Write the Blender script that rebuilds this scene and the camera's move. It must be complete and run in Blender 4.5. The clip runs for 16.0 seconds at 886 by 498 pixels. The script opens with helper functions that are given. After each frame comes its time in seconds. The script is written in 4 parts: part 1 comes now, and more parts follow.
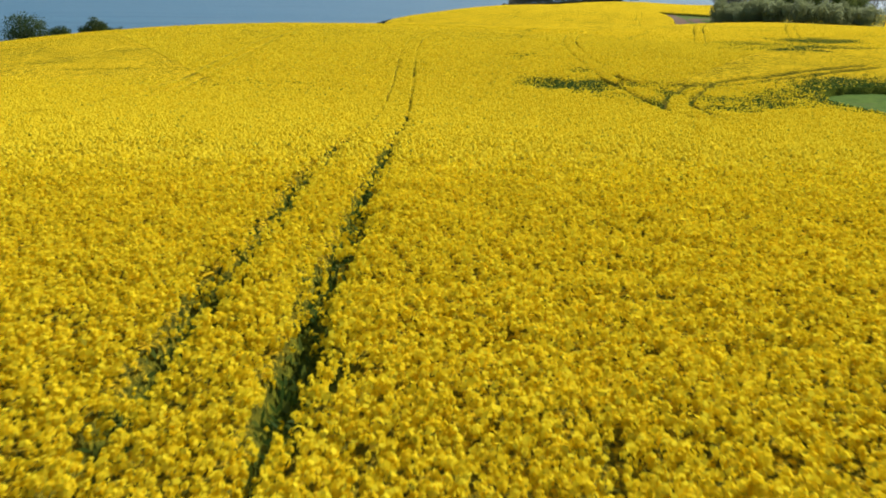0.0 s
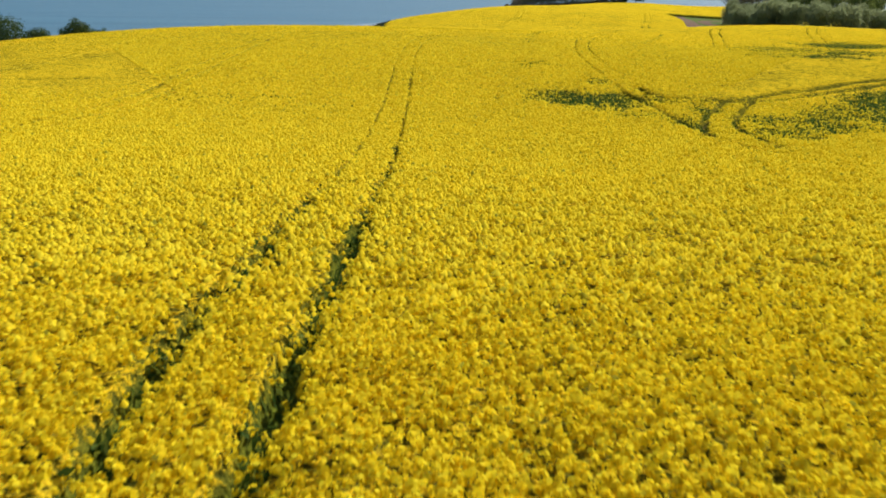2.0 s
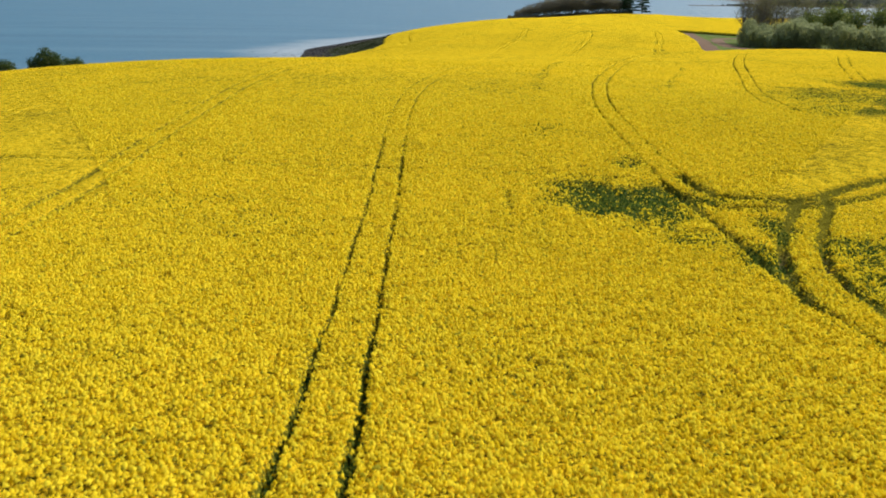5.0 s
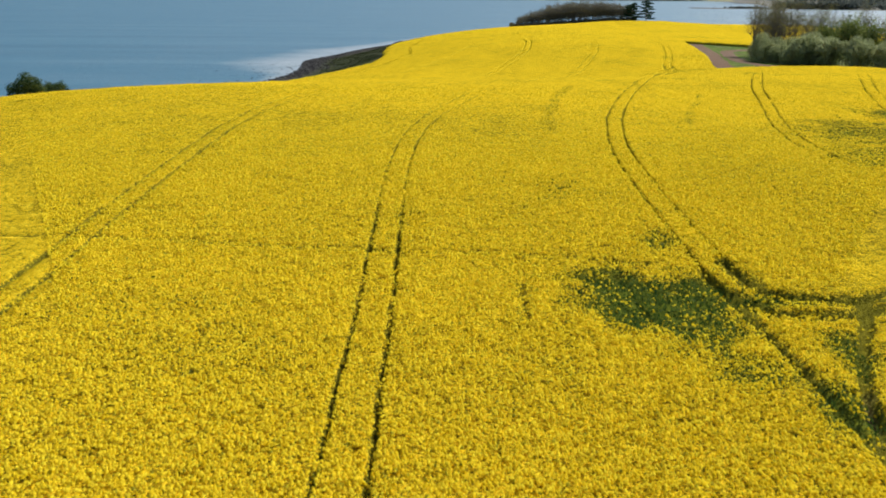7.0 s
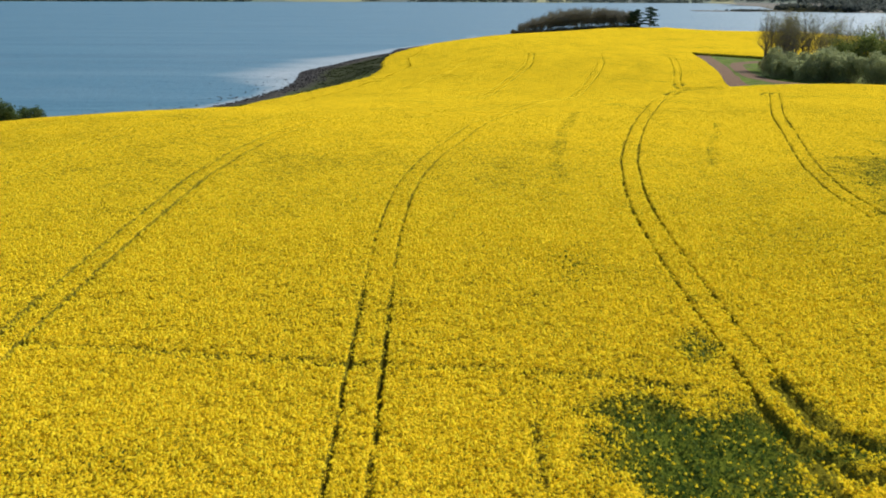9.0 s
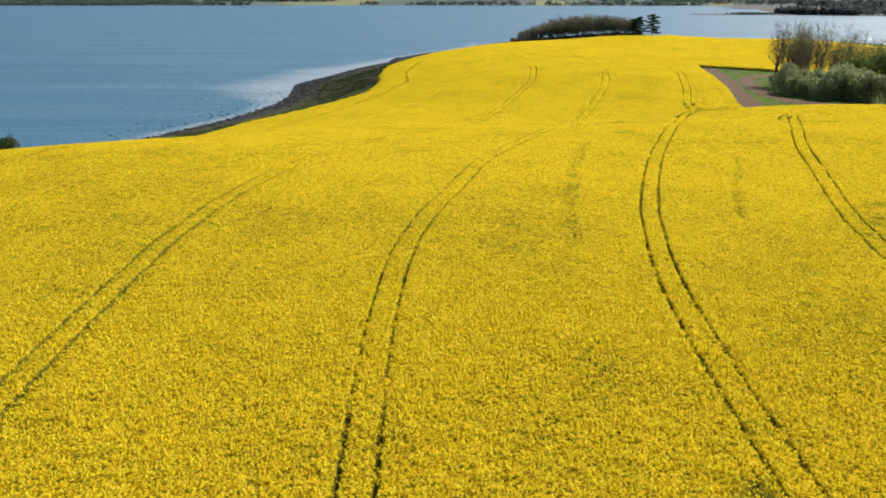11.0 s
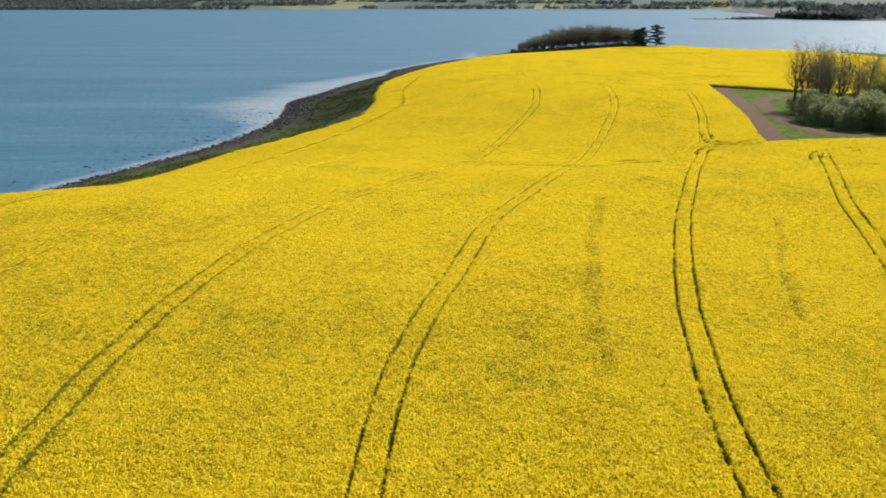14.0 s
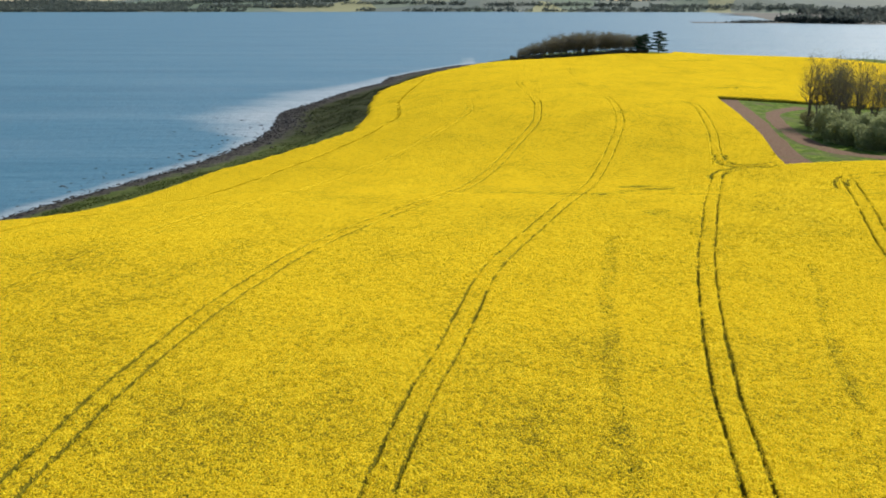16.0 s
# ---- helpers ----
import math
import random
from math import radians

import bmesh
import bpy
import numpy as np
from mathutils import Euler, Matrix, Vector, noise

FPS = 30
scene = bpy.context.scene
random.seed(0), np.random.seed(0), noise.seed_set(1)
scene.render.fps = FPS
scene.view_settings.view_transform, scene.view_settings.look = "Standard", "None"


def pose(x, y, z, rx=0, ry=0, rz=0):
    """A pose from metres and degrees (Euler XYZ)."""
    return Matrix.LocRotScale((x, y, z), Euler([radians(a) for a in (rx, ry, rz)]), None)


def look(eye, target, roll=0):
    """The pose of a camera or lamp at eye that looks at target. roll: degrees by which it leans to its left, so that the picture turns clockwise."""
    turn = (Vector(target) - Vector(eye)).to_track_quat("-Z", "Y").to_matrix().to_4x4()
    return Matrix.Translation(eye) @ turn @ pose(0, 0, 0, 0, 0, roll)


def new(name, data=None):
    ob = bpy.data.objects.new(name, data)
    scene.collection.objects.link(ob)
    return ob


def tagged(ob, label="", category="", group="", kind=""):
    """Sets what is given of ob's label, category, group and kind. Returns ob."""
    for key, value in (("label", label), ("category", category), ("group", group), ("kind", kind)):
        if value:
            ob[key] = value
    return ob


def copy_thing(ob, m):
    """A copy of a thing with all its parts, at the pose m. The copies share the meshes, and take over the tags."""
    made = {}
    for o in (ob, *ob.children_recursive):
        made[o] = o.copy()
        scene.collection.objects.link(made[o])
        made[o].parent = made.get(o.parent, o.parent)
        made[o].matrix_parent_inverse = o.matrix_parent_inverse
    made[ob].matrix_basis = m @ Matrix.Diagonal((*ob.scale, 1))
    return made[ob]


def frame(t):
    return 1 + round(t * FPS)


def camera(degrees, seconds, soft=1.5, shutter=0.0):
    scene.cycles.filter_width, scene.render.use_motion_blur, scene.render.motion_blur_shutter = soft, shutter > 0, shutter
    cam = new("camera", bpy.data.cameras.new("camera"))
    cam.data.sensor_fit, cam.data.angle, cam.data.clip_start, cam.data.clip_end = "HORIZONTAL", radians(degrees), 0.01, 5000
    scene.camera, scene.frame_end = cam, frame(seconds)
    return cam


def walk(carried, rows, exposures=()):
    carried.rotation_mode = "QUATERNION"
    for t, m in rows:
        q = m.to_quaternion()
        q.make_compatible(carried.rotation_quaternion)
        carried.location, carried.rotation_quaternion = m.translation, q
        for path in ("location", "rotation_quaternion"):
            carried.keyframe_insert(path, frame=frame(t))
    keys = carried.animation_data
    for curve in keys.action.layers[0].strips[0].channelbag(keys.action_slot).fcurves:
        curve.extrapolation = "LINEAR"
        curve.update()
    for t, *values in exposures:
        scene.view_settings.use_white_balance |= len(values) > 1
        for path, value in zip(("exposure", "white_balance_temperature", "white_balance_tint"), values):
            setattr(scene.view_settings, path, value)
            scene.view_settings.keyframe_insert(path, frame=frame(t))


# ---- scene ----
# The walk: a low flight over the crop that climbs towards the bay.
cam = camera(56.0, 16.0, soft=1.9, shutter=0.3)
PATH = [
    (0.0, 0.00, 0.00, 24.21, -0.00, -17.50, -0.38),
    (0.5, 0.06, 2.91, 24.12, 0.02, -17.47, -0.45),
    (1.0, 0.11, 5.80, 24.04, 0.02, -17.46, -0.49),
    (1.5, 0.12, 8.72, 24.04, 0.04, -17.47, -0.50),
    (2.0, 0.15, 11.67, 24.17, 0.09, -17.47, -0.50),
    (2.5, 0.14, 14.65, 24.51, 0.14, -17.48, -0.50),
    (3.0, 0.21, 17.68, 25.27, 0.17, -17.44, -0.51),
    (3.5, 0.28, 20.70, 26.17, 0.19, -17.39, -0.55),
    (4.0, 0.38, 23.63, 27.08, 0.18, -17.34, -0.59),
    (6.5, 0.16, 37.16, 31.54, 0.28, -17.12, -0.32),
    (7.0, 0.13, 40.00, 32.44, 0.31, -17.11, -0.29),
    (7.5, 0.18, 42.89, 33.28, 0.32, -17.09, -0.26),
    (8.0, 0.26, 45.86, 34.13, 0.37, -17.06, -0.21),
    (8.5, 0.36, 48.90, 34.96, 0.39, -17.03, -0.18),
    (9.0, 0.40, 51.96, 35.75, 0.39, -17.00, -0.16),
    (9.5, 0.40, 55.02, 36.55, 0.40, -16.96, -0.12),
    (10.0, 0.36, 58.07, 37.37, 0.39, -16.91, -0.05),
    (12.5, 0.01, 72.83, 41.78, 0.28, -16.76, -0.01),
    (13.0, 0.03, 75.89, 42.55, 0.28, -16.72, 0.01),
    (13.5, 0.07, 78.97, 43.30, 0.26, -16.70, 0.05),
    (14.0, 0.14, 82.07, 43.99, 0.23, -16.67, 0.07),
    (14.5, 0.21, 85.21, 44.57, 0.22, -16.64, 0.08),
    (15.0, 0.28, 88.51, 45.07, 0.19, -16.58, 0.06),
    (15.5, 0.35, 91.98, 45.57, 0.15, -16.54, 0.03),
    (16.0, 0.51, 95.53, 46.11, 0.10, -16.54, 0.00),
]
walk(cam, [(t, pose(x, y, z, 90 + pitch, 0, yaw) @ pose(0, 0, 0, 0, 0, -roll)) for t, x, y, z, yaw, pitch, roll in PATH])

# ---- sky and sun: a clear spring afternoon, the sun ahead and to the right ----
SUN_AZIMUTH, SUN_HEIGHT = 40.0, 39.0
world = bpy.data.worlds.new("sky")
scene.world = world
world.use_nodes = True
wn = world.node_tree
sky = wn.nodes.new("ShaderNodeTexSky")
sky.sky_type, sky.sun_disc = "NISHITA", False
sky.sun_elevation, sky.sun_rotation = radians(SUN_HEIGHT), radians(SUN_AZIMUTH)
sky.air_density, sky.dust_density, sky.ozone_density = 1.0, 0.8, 1.0
wn.links.new(sky.outputs[0], wn.nodes["Background"].inputs[0])
wn.nodes["Background"].inputs[1].default_value = 0.12
sun_data = bpy.data.lights.new("sun", "SUN")
sun_data.energy, sun_data.angle, sun_data.color = 4.75, radians(0.6), (1.0, 0.95, 0.86)
sun = new("sun", sun_data)
saz, sel = radians(SUN_AZIMUTH), radians(SUN_HEIGHT)
sun.matrix_world = look((0, 0, 0), (-math.sin(saz) * math.cos(sel), -math.cos(saz) * math.cos(sel), -math.sin(sel)))
scene.view_settings.exposure = 0.0

# ---- materials ----


def material(name, rough=0.8):
    m = bpy.data.materials.new(name)
    m.use_nodes = True
    b = m.node_tree.nodes["Principled BSDF"]
    b.inputs["Roughness"].default_value = rough
    return m, m.node_tree, b


def node(nt, kind, **values):
    n = nt.nodes.new(kind)
    for key, value in values.items():
        n.inputs[key].default_value = value
    return n


def place(nt, scale=(1, 1, 1)):
    """Object coordinates in metres, stretched by scale."""
    c = nt.nodes.new("ShaderNodeTexCoord")
    mp = nt.nodes.new("ShaderNodeMapping")
    mp.inputs["Scale"].default_value = scale
    nt.links.new(c.outputs["Object"], mp.inputs["Vector"])
    return mp.outputs[0]


def noise_tex(nt, vec, scale, detail=3.0, rough=0.55):
    n = node(nt, "ShaderNodeTexNoise", Scale=scale, Detail=detail, Roughness=rough)
    nt.links.new(vec, n.inputs["Vector"])
    return n.outputs["Fac"]


def ramp(nt, fac, stops):
    r = nt.nodes.new("ShaderNodeValToRGB")
    el = r.color_ramp.elements
    while len(el) < len(stops):
        el.new(0.5)
    for e, (p, c) in zip(el, stops):
        e.position, e.color = p, (*c, 1)
    nt.links.new(fac, r.inputs[0])
    return r.outputs[0]


def mix(nt, fac, a, b):
    n = nt.nodes.new("ShaderNodeMix")
    n.data_type = "RGBA"
    for sock, v in ((n.inputs[0], fac), (n.inputs[6], a), (n.inputs[7], b)):
        if isinstance(v, (int, float)):
            sock.default_value = v
        elif isinstance(v, tuple):
            sock.default_value = (*v, 1)
        else:
            nt.links.new(v, sock)
    return n.outputs[2]


def calc(nt, op, a, b=0.0, clamp=False):
    n = nt.nodes.new("ShaderNodeMath")
    n.operation, n.use_clamp = op, clamp
    for sock, v in zip(n.inputs, (a, b)):
        if isinstance(v, (int, float)):
            sock.default_value = v
        else:
            nt.links.new(v, sock)
    return n.outputs[0]


def attribute(nt, name):
    n = nt.nodes.new("ShaderNodeAttribute")
    n.attribute_name = name
    return n.outputs["Fac"]


def bump(nt, b, height, strength, distance):
    n = node(nt, "ShaderNodeBump", Strength=strength, Distance=distance)
    nt.links.new(height, n.inputs["Height"])
    nt.links.new(n.outputs[0], b.inputs["Normal"])


def translucent(nt, b, colour, share):
    """Thin petals and leaves let some light through."""
    t = nt.nodes.new("ShaderNodeBsdfTranslucent")
    nt.links.new(colour, t.inputs["Color"])
    m = nt.nodes.new("ShaderNodeMixShader")
    m.inputs[0].default_value = share
    nt.links.new(b.outputs[0], m.inputs[1])
    nt.links.new(t.outputs[0], m.inputs[2])
    nt.links.new(m.outputs[0], nt.nodes["Material Output"].inputs[0])


YELLOW_A, YELLOW_B, YELLOW_C = (0.90, 0.62, 0.022), (0.94, 0.69, 0.034), (0.79, 0.505, 0.014)
# gap tones: green stalks plus the warm shade between heads, put into the colour
SHADED_GREEN_A, SHADED_GREEN_B = (0.09, 0.088, 0.014), (0.27, 0.235, 0.022)


def make_canopy():
    m, nt, b = material("crop_canopy", 0.75)
    v = place(nt)
    bloom = attribute(nt, "bloom")
    heads = noise_tex(nt, v, 7.0, 3.0, 0.68)
    tufts = noise_tex(nt, v, 1.5, 3.0, 0.65)
    broad = noise_tex(nt, v, 0.07, 4.0, 0.6)
    cover = calc(nt, "ADD", calc(nt, "MULTIPLY", heads, 0.72), calc(nt, "MULTIPLY", tufts, 0.28))
    cover = calc(nt, "ADD", cover, calc(nt, "MULTIPLY", calc(nt, "SUBTRACT", broad, 0.5), 0.17))
    cover = calc(nt, "ADD", cover, calc(nt, "MULTIPLY", calc(nt, "SUBTRACT", bloom, 0.80), 0.36))
    share = calc(nt, "MULTIPLY", calc(nt, "SUBTRACT", cover, 0.436), 9.5, True)
    yellow = ramp(nt, tufts, [(0.3, YELLOW_C), (0.5, YELLOW_A), (0.7, YELLOW_B)])
    green = ramp(nt, heads, [(0.35, SHADED_GREEN_A), (0.6, SHADED_GREEN_B)])
    leafy = ramp(nt, heads, [(0.3, (0.05, 0.085, 0.013)), (0.65, (0.17, 0.21, 0.024))])
    green = mix(nt, attribute(nt, "leafy"), green, leafy)
    col = mix(nt, share, green, yellow)
    soil = ramp(nt, heads, [(0.3, (0.10, 0.07, 0.05)), (0.7, (0.24, 0.18, 0.13))])
    col = mix(nt, attribute(nt, "bare"), col, soil)
    nt.links.new(col, b.inputs["Base Color"])
    b.inputs["Specular IOR Level"].default_value = 0.0
    bump(nt, b, calc(nt, "ADD", heads, calc(nt, "MULTIPLY", tufts, 1.6)), 0.9, 0.22)
    translucent(nt, b, col, 0.15)
    return m


def make_petal(name, fresh, share):
    """fresh: how far the yellow leans to lemon."""
    m, nt, b = material(name, 0.7)
    g = nt.nodes.new("ShaderNodeNewGeometry")
    col = ramp(nt, g.outputs["Random Per Island"], [(0.0, (0.36, 0.34, 0.03)), (0.06, (0.80, 0.57 * fresh, 0.012)), (0.4, (0.92, 0.70 * fresh, 0.026)), (0.9, (0.96, 0.78 * fresh, 0.042))])
    nt.links.new(col, b.inputs["Base Color"])
    b.inputs["Specular IOR Level"].default_value = 0.0
    translucent(nt, b, col, share)
    return m


def make_leaf(name, dark, mid, light, share=0.3):
    m, nt, b = material(name, 0.65)
    g = nt.nodes.new("ShaderNodeNewGeometry")
    col = ramp(nt, g.outputs["Random Per Island"], [(0.0, dark), (0.5, mid), (1.0, light)])
    nt.links.new(col, b.inputs["Base Color"])
    b.inputs["Specular IOR Level"].default_value = 0.05
    translucent(nt, b, col, share)
    return m


def make_bark(name, dark, light):
    m, nt, b = material(name, 0.9)
    v = place(nt, (1, 1, 0.25))
    n = noise_tex(nt, v, 6.0, 4.0)
    nt.links.new(ramp(nt, n, [(0.3, dark), (0.7, light)]), b.inputs["Base Color"])
    bump(nt, b, n, 0.6, 0.05)
    return m


def make_ground():
    m, nt, b = material("ground", 0.9)
    v = place(nt)
    shore, grass = attribute(nt, "shore"), attribute(nt, "grass")
    fine, wide = noise_tex(nt, v, 2.2, 5.0, 0.65), noise_tex(nt, v, 0.11, 4.0, 0.6)
    soil = ramp(nt, fine, [(0.3, (0.07, 0.048, 0.03)), (0.7, (0.16, 0.115, 0.075))])
    turf = ramp(nt, noise_tex(nt, v, 0.4, 6.0, 0.72), [(0.32, (0.05, 0.085, 0.012)), (0.5, (0.10, 0.16, 0.022)), (0.68, (0.22, 0.26, 0.05))])
    dry = ramp(nt, fine, [(0.3, (0.085, 0.09, 0.035)), (0.7, (0.17, 0.16, 0.08))])
    turf = mix(nt, calc(nt, "MULTIPLY", calc(nt, "SUBTRACT", wide, 0.46), 5.0, True), turf, dry)
    rough = noise_tex(nt, v, 0.5, 5.0, 0.7)
    # scrub tones also hold the shade of the bank that faces away from the sun
    scrub = ramp(nt, rough, [(0.3, (0.022, 0.032, 0.012)), (0.5, (0.042, 0.05, 0.02)), (0.75, (0.085, 0.078, 0.045))])
    meadow = ramp(nt, rough, [(0.3, (0.045, 0.07, 0.018)), (0.5, (0.08, 0.105, 0.03)), (0.75, (0.15, 0.15, 0.06))])
    scrub = mix(nt, attribute(nt, "meadow"), scrub, meadow)
    stony = ramp(nt, noise_tex(nt, v, 0.9, 6.0, 0.75), [(0.3, (0.022, 0.021, 0.02)), (0.52, (0.065, 0.06, 0.054)), (0.75, (0.27, 0.24, 0.21))])
    col = mix(nt, grass, soil, turf)
    wob = calc(nt, "MULTIPLY", calc(nt, "SUBTRACT", noise_tex(nt, v, 0.25, 4.0, 0.65), 0.5), 0.55)
    s = calc(nt, "ADD", shore, wob)
    col = mix(nt, calc(nt, "MULTIPLY", calc(nt, "SUBTRACT", s, 0.16), 6.0, True), col, scrub)
    col = mix(nt, calc(nt, "MULTIPLY", calc(nt, "SUBTRACT", s, 0.84), 8.0, True), col, stony)
    col = mix(nt, calc(nt, "MULTIPLY", calc(nt, "SUBTRACT", s, 0.96), 8.0, True), col, (0.018, 0.018, 0.016))
    nt.links.new(col, b.inputs["Base Color"])
    b.inputs["Specular IOR Level"].default_value = 0.02
    bump(nt, b, fine, 0.6, 0.12)
    return m


def make_track():
    m, nt, b = material("farm_track", 0.9)
    v = place(nt)
    n, w = noise_tex(nt, v, 1.6, 5.0, 0.65), noise_tex(nt, v, 0.12, 3.0)
    col = ramp(nt, n, [(0.3, (0.12, 0.072, 0.043)), (0.7, (0.235, 0.148, 0.095))])
    col = mix(nt, calc(nt, "MULTIPLY", calc(nt, "SUBTRACT", w, 0.58), 5.0, True), col, (0.12, 0.14, 0.05))
    nt.links.new(col, b.inputs["Base Color"])
    b.inputs["Specular IOR Level"].default_value = 0.05
    bump(nt, b, n, 0.5, 0.08)
    return m


def make_water():
    m, nt, b = material("sea_water", 0.40)
    swell = noise_tex(nt, place(nt, (0.18, 1.0, 1.0)), 0.16, 4.0, 0.6)
    chop = noise_tex(nt, place(nt, (0.9, 0.35, 1)), 0.42, 4.0, 0.7)
    streak = noise_tex(nt, place(nt, (0.07, 1, 1)), 0.035, 6.0, 0.7)
    shallow = attribute(nt, "shallow")
    deep = ramp(nt, streak, [(0.32, (0.026, 0.115, 0.178)), (0.5, (0.042, 0.15, 0.222)), (0.68, (0.082, 0.192, 0.262))])
    wob = calc(nt, "MULTIPLY", calc(nt, "SUBTRACT", noise_tex(nt, place(nt, (0.3, 1, 1)), 0.06, 4.0), 0.5), 0.9)
    s = calc(nt, "MULTIPLY", calc(nt, "ADD", calc(nt, "SUBTRACT", shallow, 0.25), wob), 1.3, True)
    mottle = noise_tex(nt, place(nt, (0.45, 1, 1)), 0.022, 5.0, 0.65)
    deep = mix(nt, calc(nt, "MULTIPLY", calc(nt, "SUBTRACT", mottle, 0.45), 2.2, True), deep, (0.082, 0.175, 0.242))
    # flecked shallows, with their silvery glitter put into a pale base colour
    flecks = noise_tex(nt, place(nt, (0.5, 1, 1)), 0.35, 4.0, 0.7)
    pale = ramp(nt, flecks, [(0.34, (0.16, 0.20, 0.22)), (0.46, (0.30, 0.36, 0.39)), (0.7, (0.42, 0.46, 0.48))])
    col = mix(nt, s, deep, pale)
    nt.links.new(col, b.inputs["Base Color"])
    b.inputs["IOR"].default_value = 1.333
    b.inputs["Specular IOR Level"].default_value = 0.5
    bump(nt, b, calc(nt, "ADD", calc(nt, "MULTIPLY", swell, 0.5), calc(nt, "MULTIPLY", chop, 0.6)), 1.0, 0.8)
    return m


def make_wavelet():
    m, nt, b = material("wave_face", 0.33)
    n = noise_tex(nt, place(nt), 0.05, 2.0)
    nt.links.new(ramp(nt, n, [(0.3, (0.04, 0.14, 0.21)), (0.7, (0.07, 0.19, 0.26))]), b.inputs["Base Color"])
    b.inputs["IOR"].default_value = 1.333
    return m


def make_rock():
    m, nt, b = material("shore_rock", 0.85)
    v = place(nt)
    n = noise_tex(nt, v, 1.8, 5.0, 0.65)
    nt.links.new(ramp(nt, n, [(0.3, (0.022, 0.022, 0.022)), (0.55, (0.05, 0.047, 0.044)), (0.8, (0.19, 0.175, 0.16))]), b.inputs["Base Color"])
    b.inputs["Specular IOR Level"].default_value = 0.2
    bump(nt, b, n, 0.7, 0.1)
    return m


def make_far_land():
    m, nt, b = material("hazed_far_fields", 0.9)
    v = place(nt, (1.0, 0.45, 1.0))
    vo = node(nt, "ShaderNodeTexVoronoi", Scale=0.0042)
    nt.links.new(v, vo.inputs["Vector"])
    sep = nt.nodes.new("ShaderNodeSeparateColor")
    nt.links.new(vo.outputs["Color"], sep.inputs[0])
    # field tones are greyed and muted: distance haze put into the base colour
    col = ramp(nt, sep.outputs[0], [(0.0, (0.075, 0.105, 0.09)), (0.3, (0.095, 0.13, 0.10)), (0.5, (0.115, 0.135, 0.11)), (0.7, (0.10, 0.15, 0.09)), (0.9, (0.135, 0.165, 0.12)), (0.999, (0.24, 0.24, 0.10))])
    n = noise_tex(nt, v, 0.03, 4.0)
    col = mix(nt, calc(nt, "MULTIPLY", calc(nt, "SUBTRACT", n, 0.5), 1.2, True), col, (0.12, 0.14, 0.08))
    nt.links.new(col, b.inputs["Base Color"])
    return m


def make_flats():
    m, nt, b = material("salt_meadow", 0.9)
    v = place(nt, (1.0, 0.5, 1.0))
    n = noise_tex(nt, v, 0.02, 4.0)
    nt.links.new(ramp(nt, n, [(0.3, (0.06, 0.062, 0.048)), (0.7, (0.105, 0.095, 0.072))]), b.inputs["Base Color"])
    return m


def make_grass():
    m, nt, b = material("wet_grass", 0.8)
    v = place(nt)
    n = noise_tex(nt, v, 1.2, 5.0, 0.65)
    col = ramp(nt, n, [(0.3, (0.055, 0.115, 0.009)), (0.7, (0.11, 0.19, 0.016))])
    worn = noise_tex(nt, v, 0.22, 4.0, 0.65)
    col = mix(nt, calc(nt, "MULTIPLY", calc(nt, "SUBTRACT", worn, 0.54), 4.0, True), col, (0.11, 0.135, 0.03))
    nt.links.new(col, b.inputs["Base Color"])
    b.inputs["Specular IOR Level"].default_value = 0.02
    bump(nt, b, n, 0.6, 0.1)
    return m


MAT_FLATS, MAT_GRASS, MAT_WAVE = make_flats(), make_grass(), make_wavelet()
MAT_CANOPY, MAT_PETAL, MAT_OPEN_PETAL = make_canopy(), make_petal("rapeseed_petal", 1.0, 0.3), make_petal("open_petal", 1.055, 0.42)
MAT_STEM = make_leaf("rapeseed_leaf", (0.035, 0.075, 0.014), (0.07, 0.125, 0.022), (0.16, 0.20, 0.035), 0.4)
MAT_GROUND, MAT_TRACK, MAT_WATER, MAT_ROCK, MAT_FAR = make_ground(), make_track(), make_water(), make_rock(), make_far_land()
MAT_BARK = make_bark("grey_bark", (0.06, 0.05, 0.04), (0.20, 0.17, 0.14))
MAT_LEAF_OAK = make_leaf("spring_leaf", (0.07, 0.10, 0.025), (0.14, 0.19, 0.045), (0.26, 0.28, 0.08), 0.45)
MAT_LEAF_BUD = make_leaf("budding_twig", (0.12, 0.108, 0.06), (0.20, 0.19, 0.085), (0.33, 0.32, 0.12), 0.5)
MAT_LEAF_GROVE = make_leaf("grove_twig", (0.11, 0.105, 0.082), (0.17, 0.165, 0.125), (0.24, 0.225, 0.155), 0.5)
MAT_LEAF_WILLOW = make_leaf("willow_leaf", (0.26, 0.30, 0.14), (0.34, 0.38, 0.18), (0.42, 0.45, 0.24), 0.65)
MAT_LEAF_PINE = make_leaf("pine_needle", (0.012, 0.03, 0.016), (0.02, 0.05, 0.025), (0.04, 0.08, 0.035), 0.1)
MAT_LEAF_DARK = make_leaf("coast_bush_leaf", (0.035, 0.065, 0.02), (0.065, 0.105, 0.035), (0.13, 0.165, 0.055), 0.35)
# far leaf colours carry painted haze: lighter, blue-grey and low in contrast
MAT_HAZED_FAR_WOOD = make_leaf("hazed_far_wood", (0.13, 0.155, 0.14), (0.15, 0.18, 0.155), (0.175, 0.20, 0.165), 0.45)
MAT_HAZED_HEAD_WOOD = make_leaf("hazed_headland_wood", (0.085, 0.10, 0.095), (0.095, 0.112, 0.10), (0.11, 0.125, 0.105), 0.6)
MAT_SHADED_SCRUB = make_leaf("shaded_coast_scrub", (0.026, 0.036, 0.012), (0.042, 0.054, 0.02), (0.075, 0.08, 0.035), 0.2)
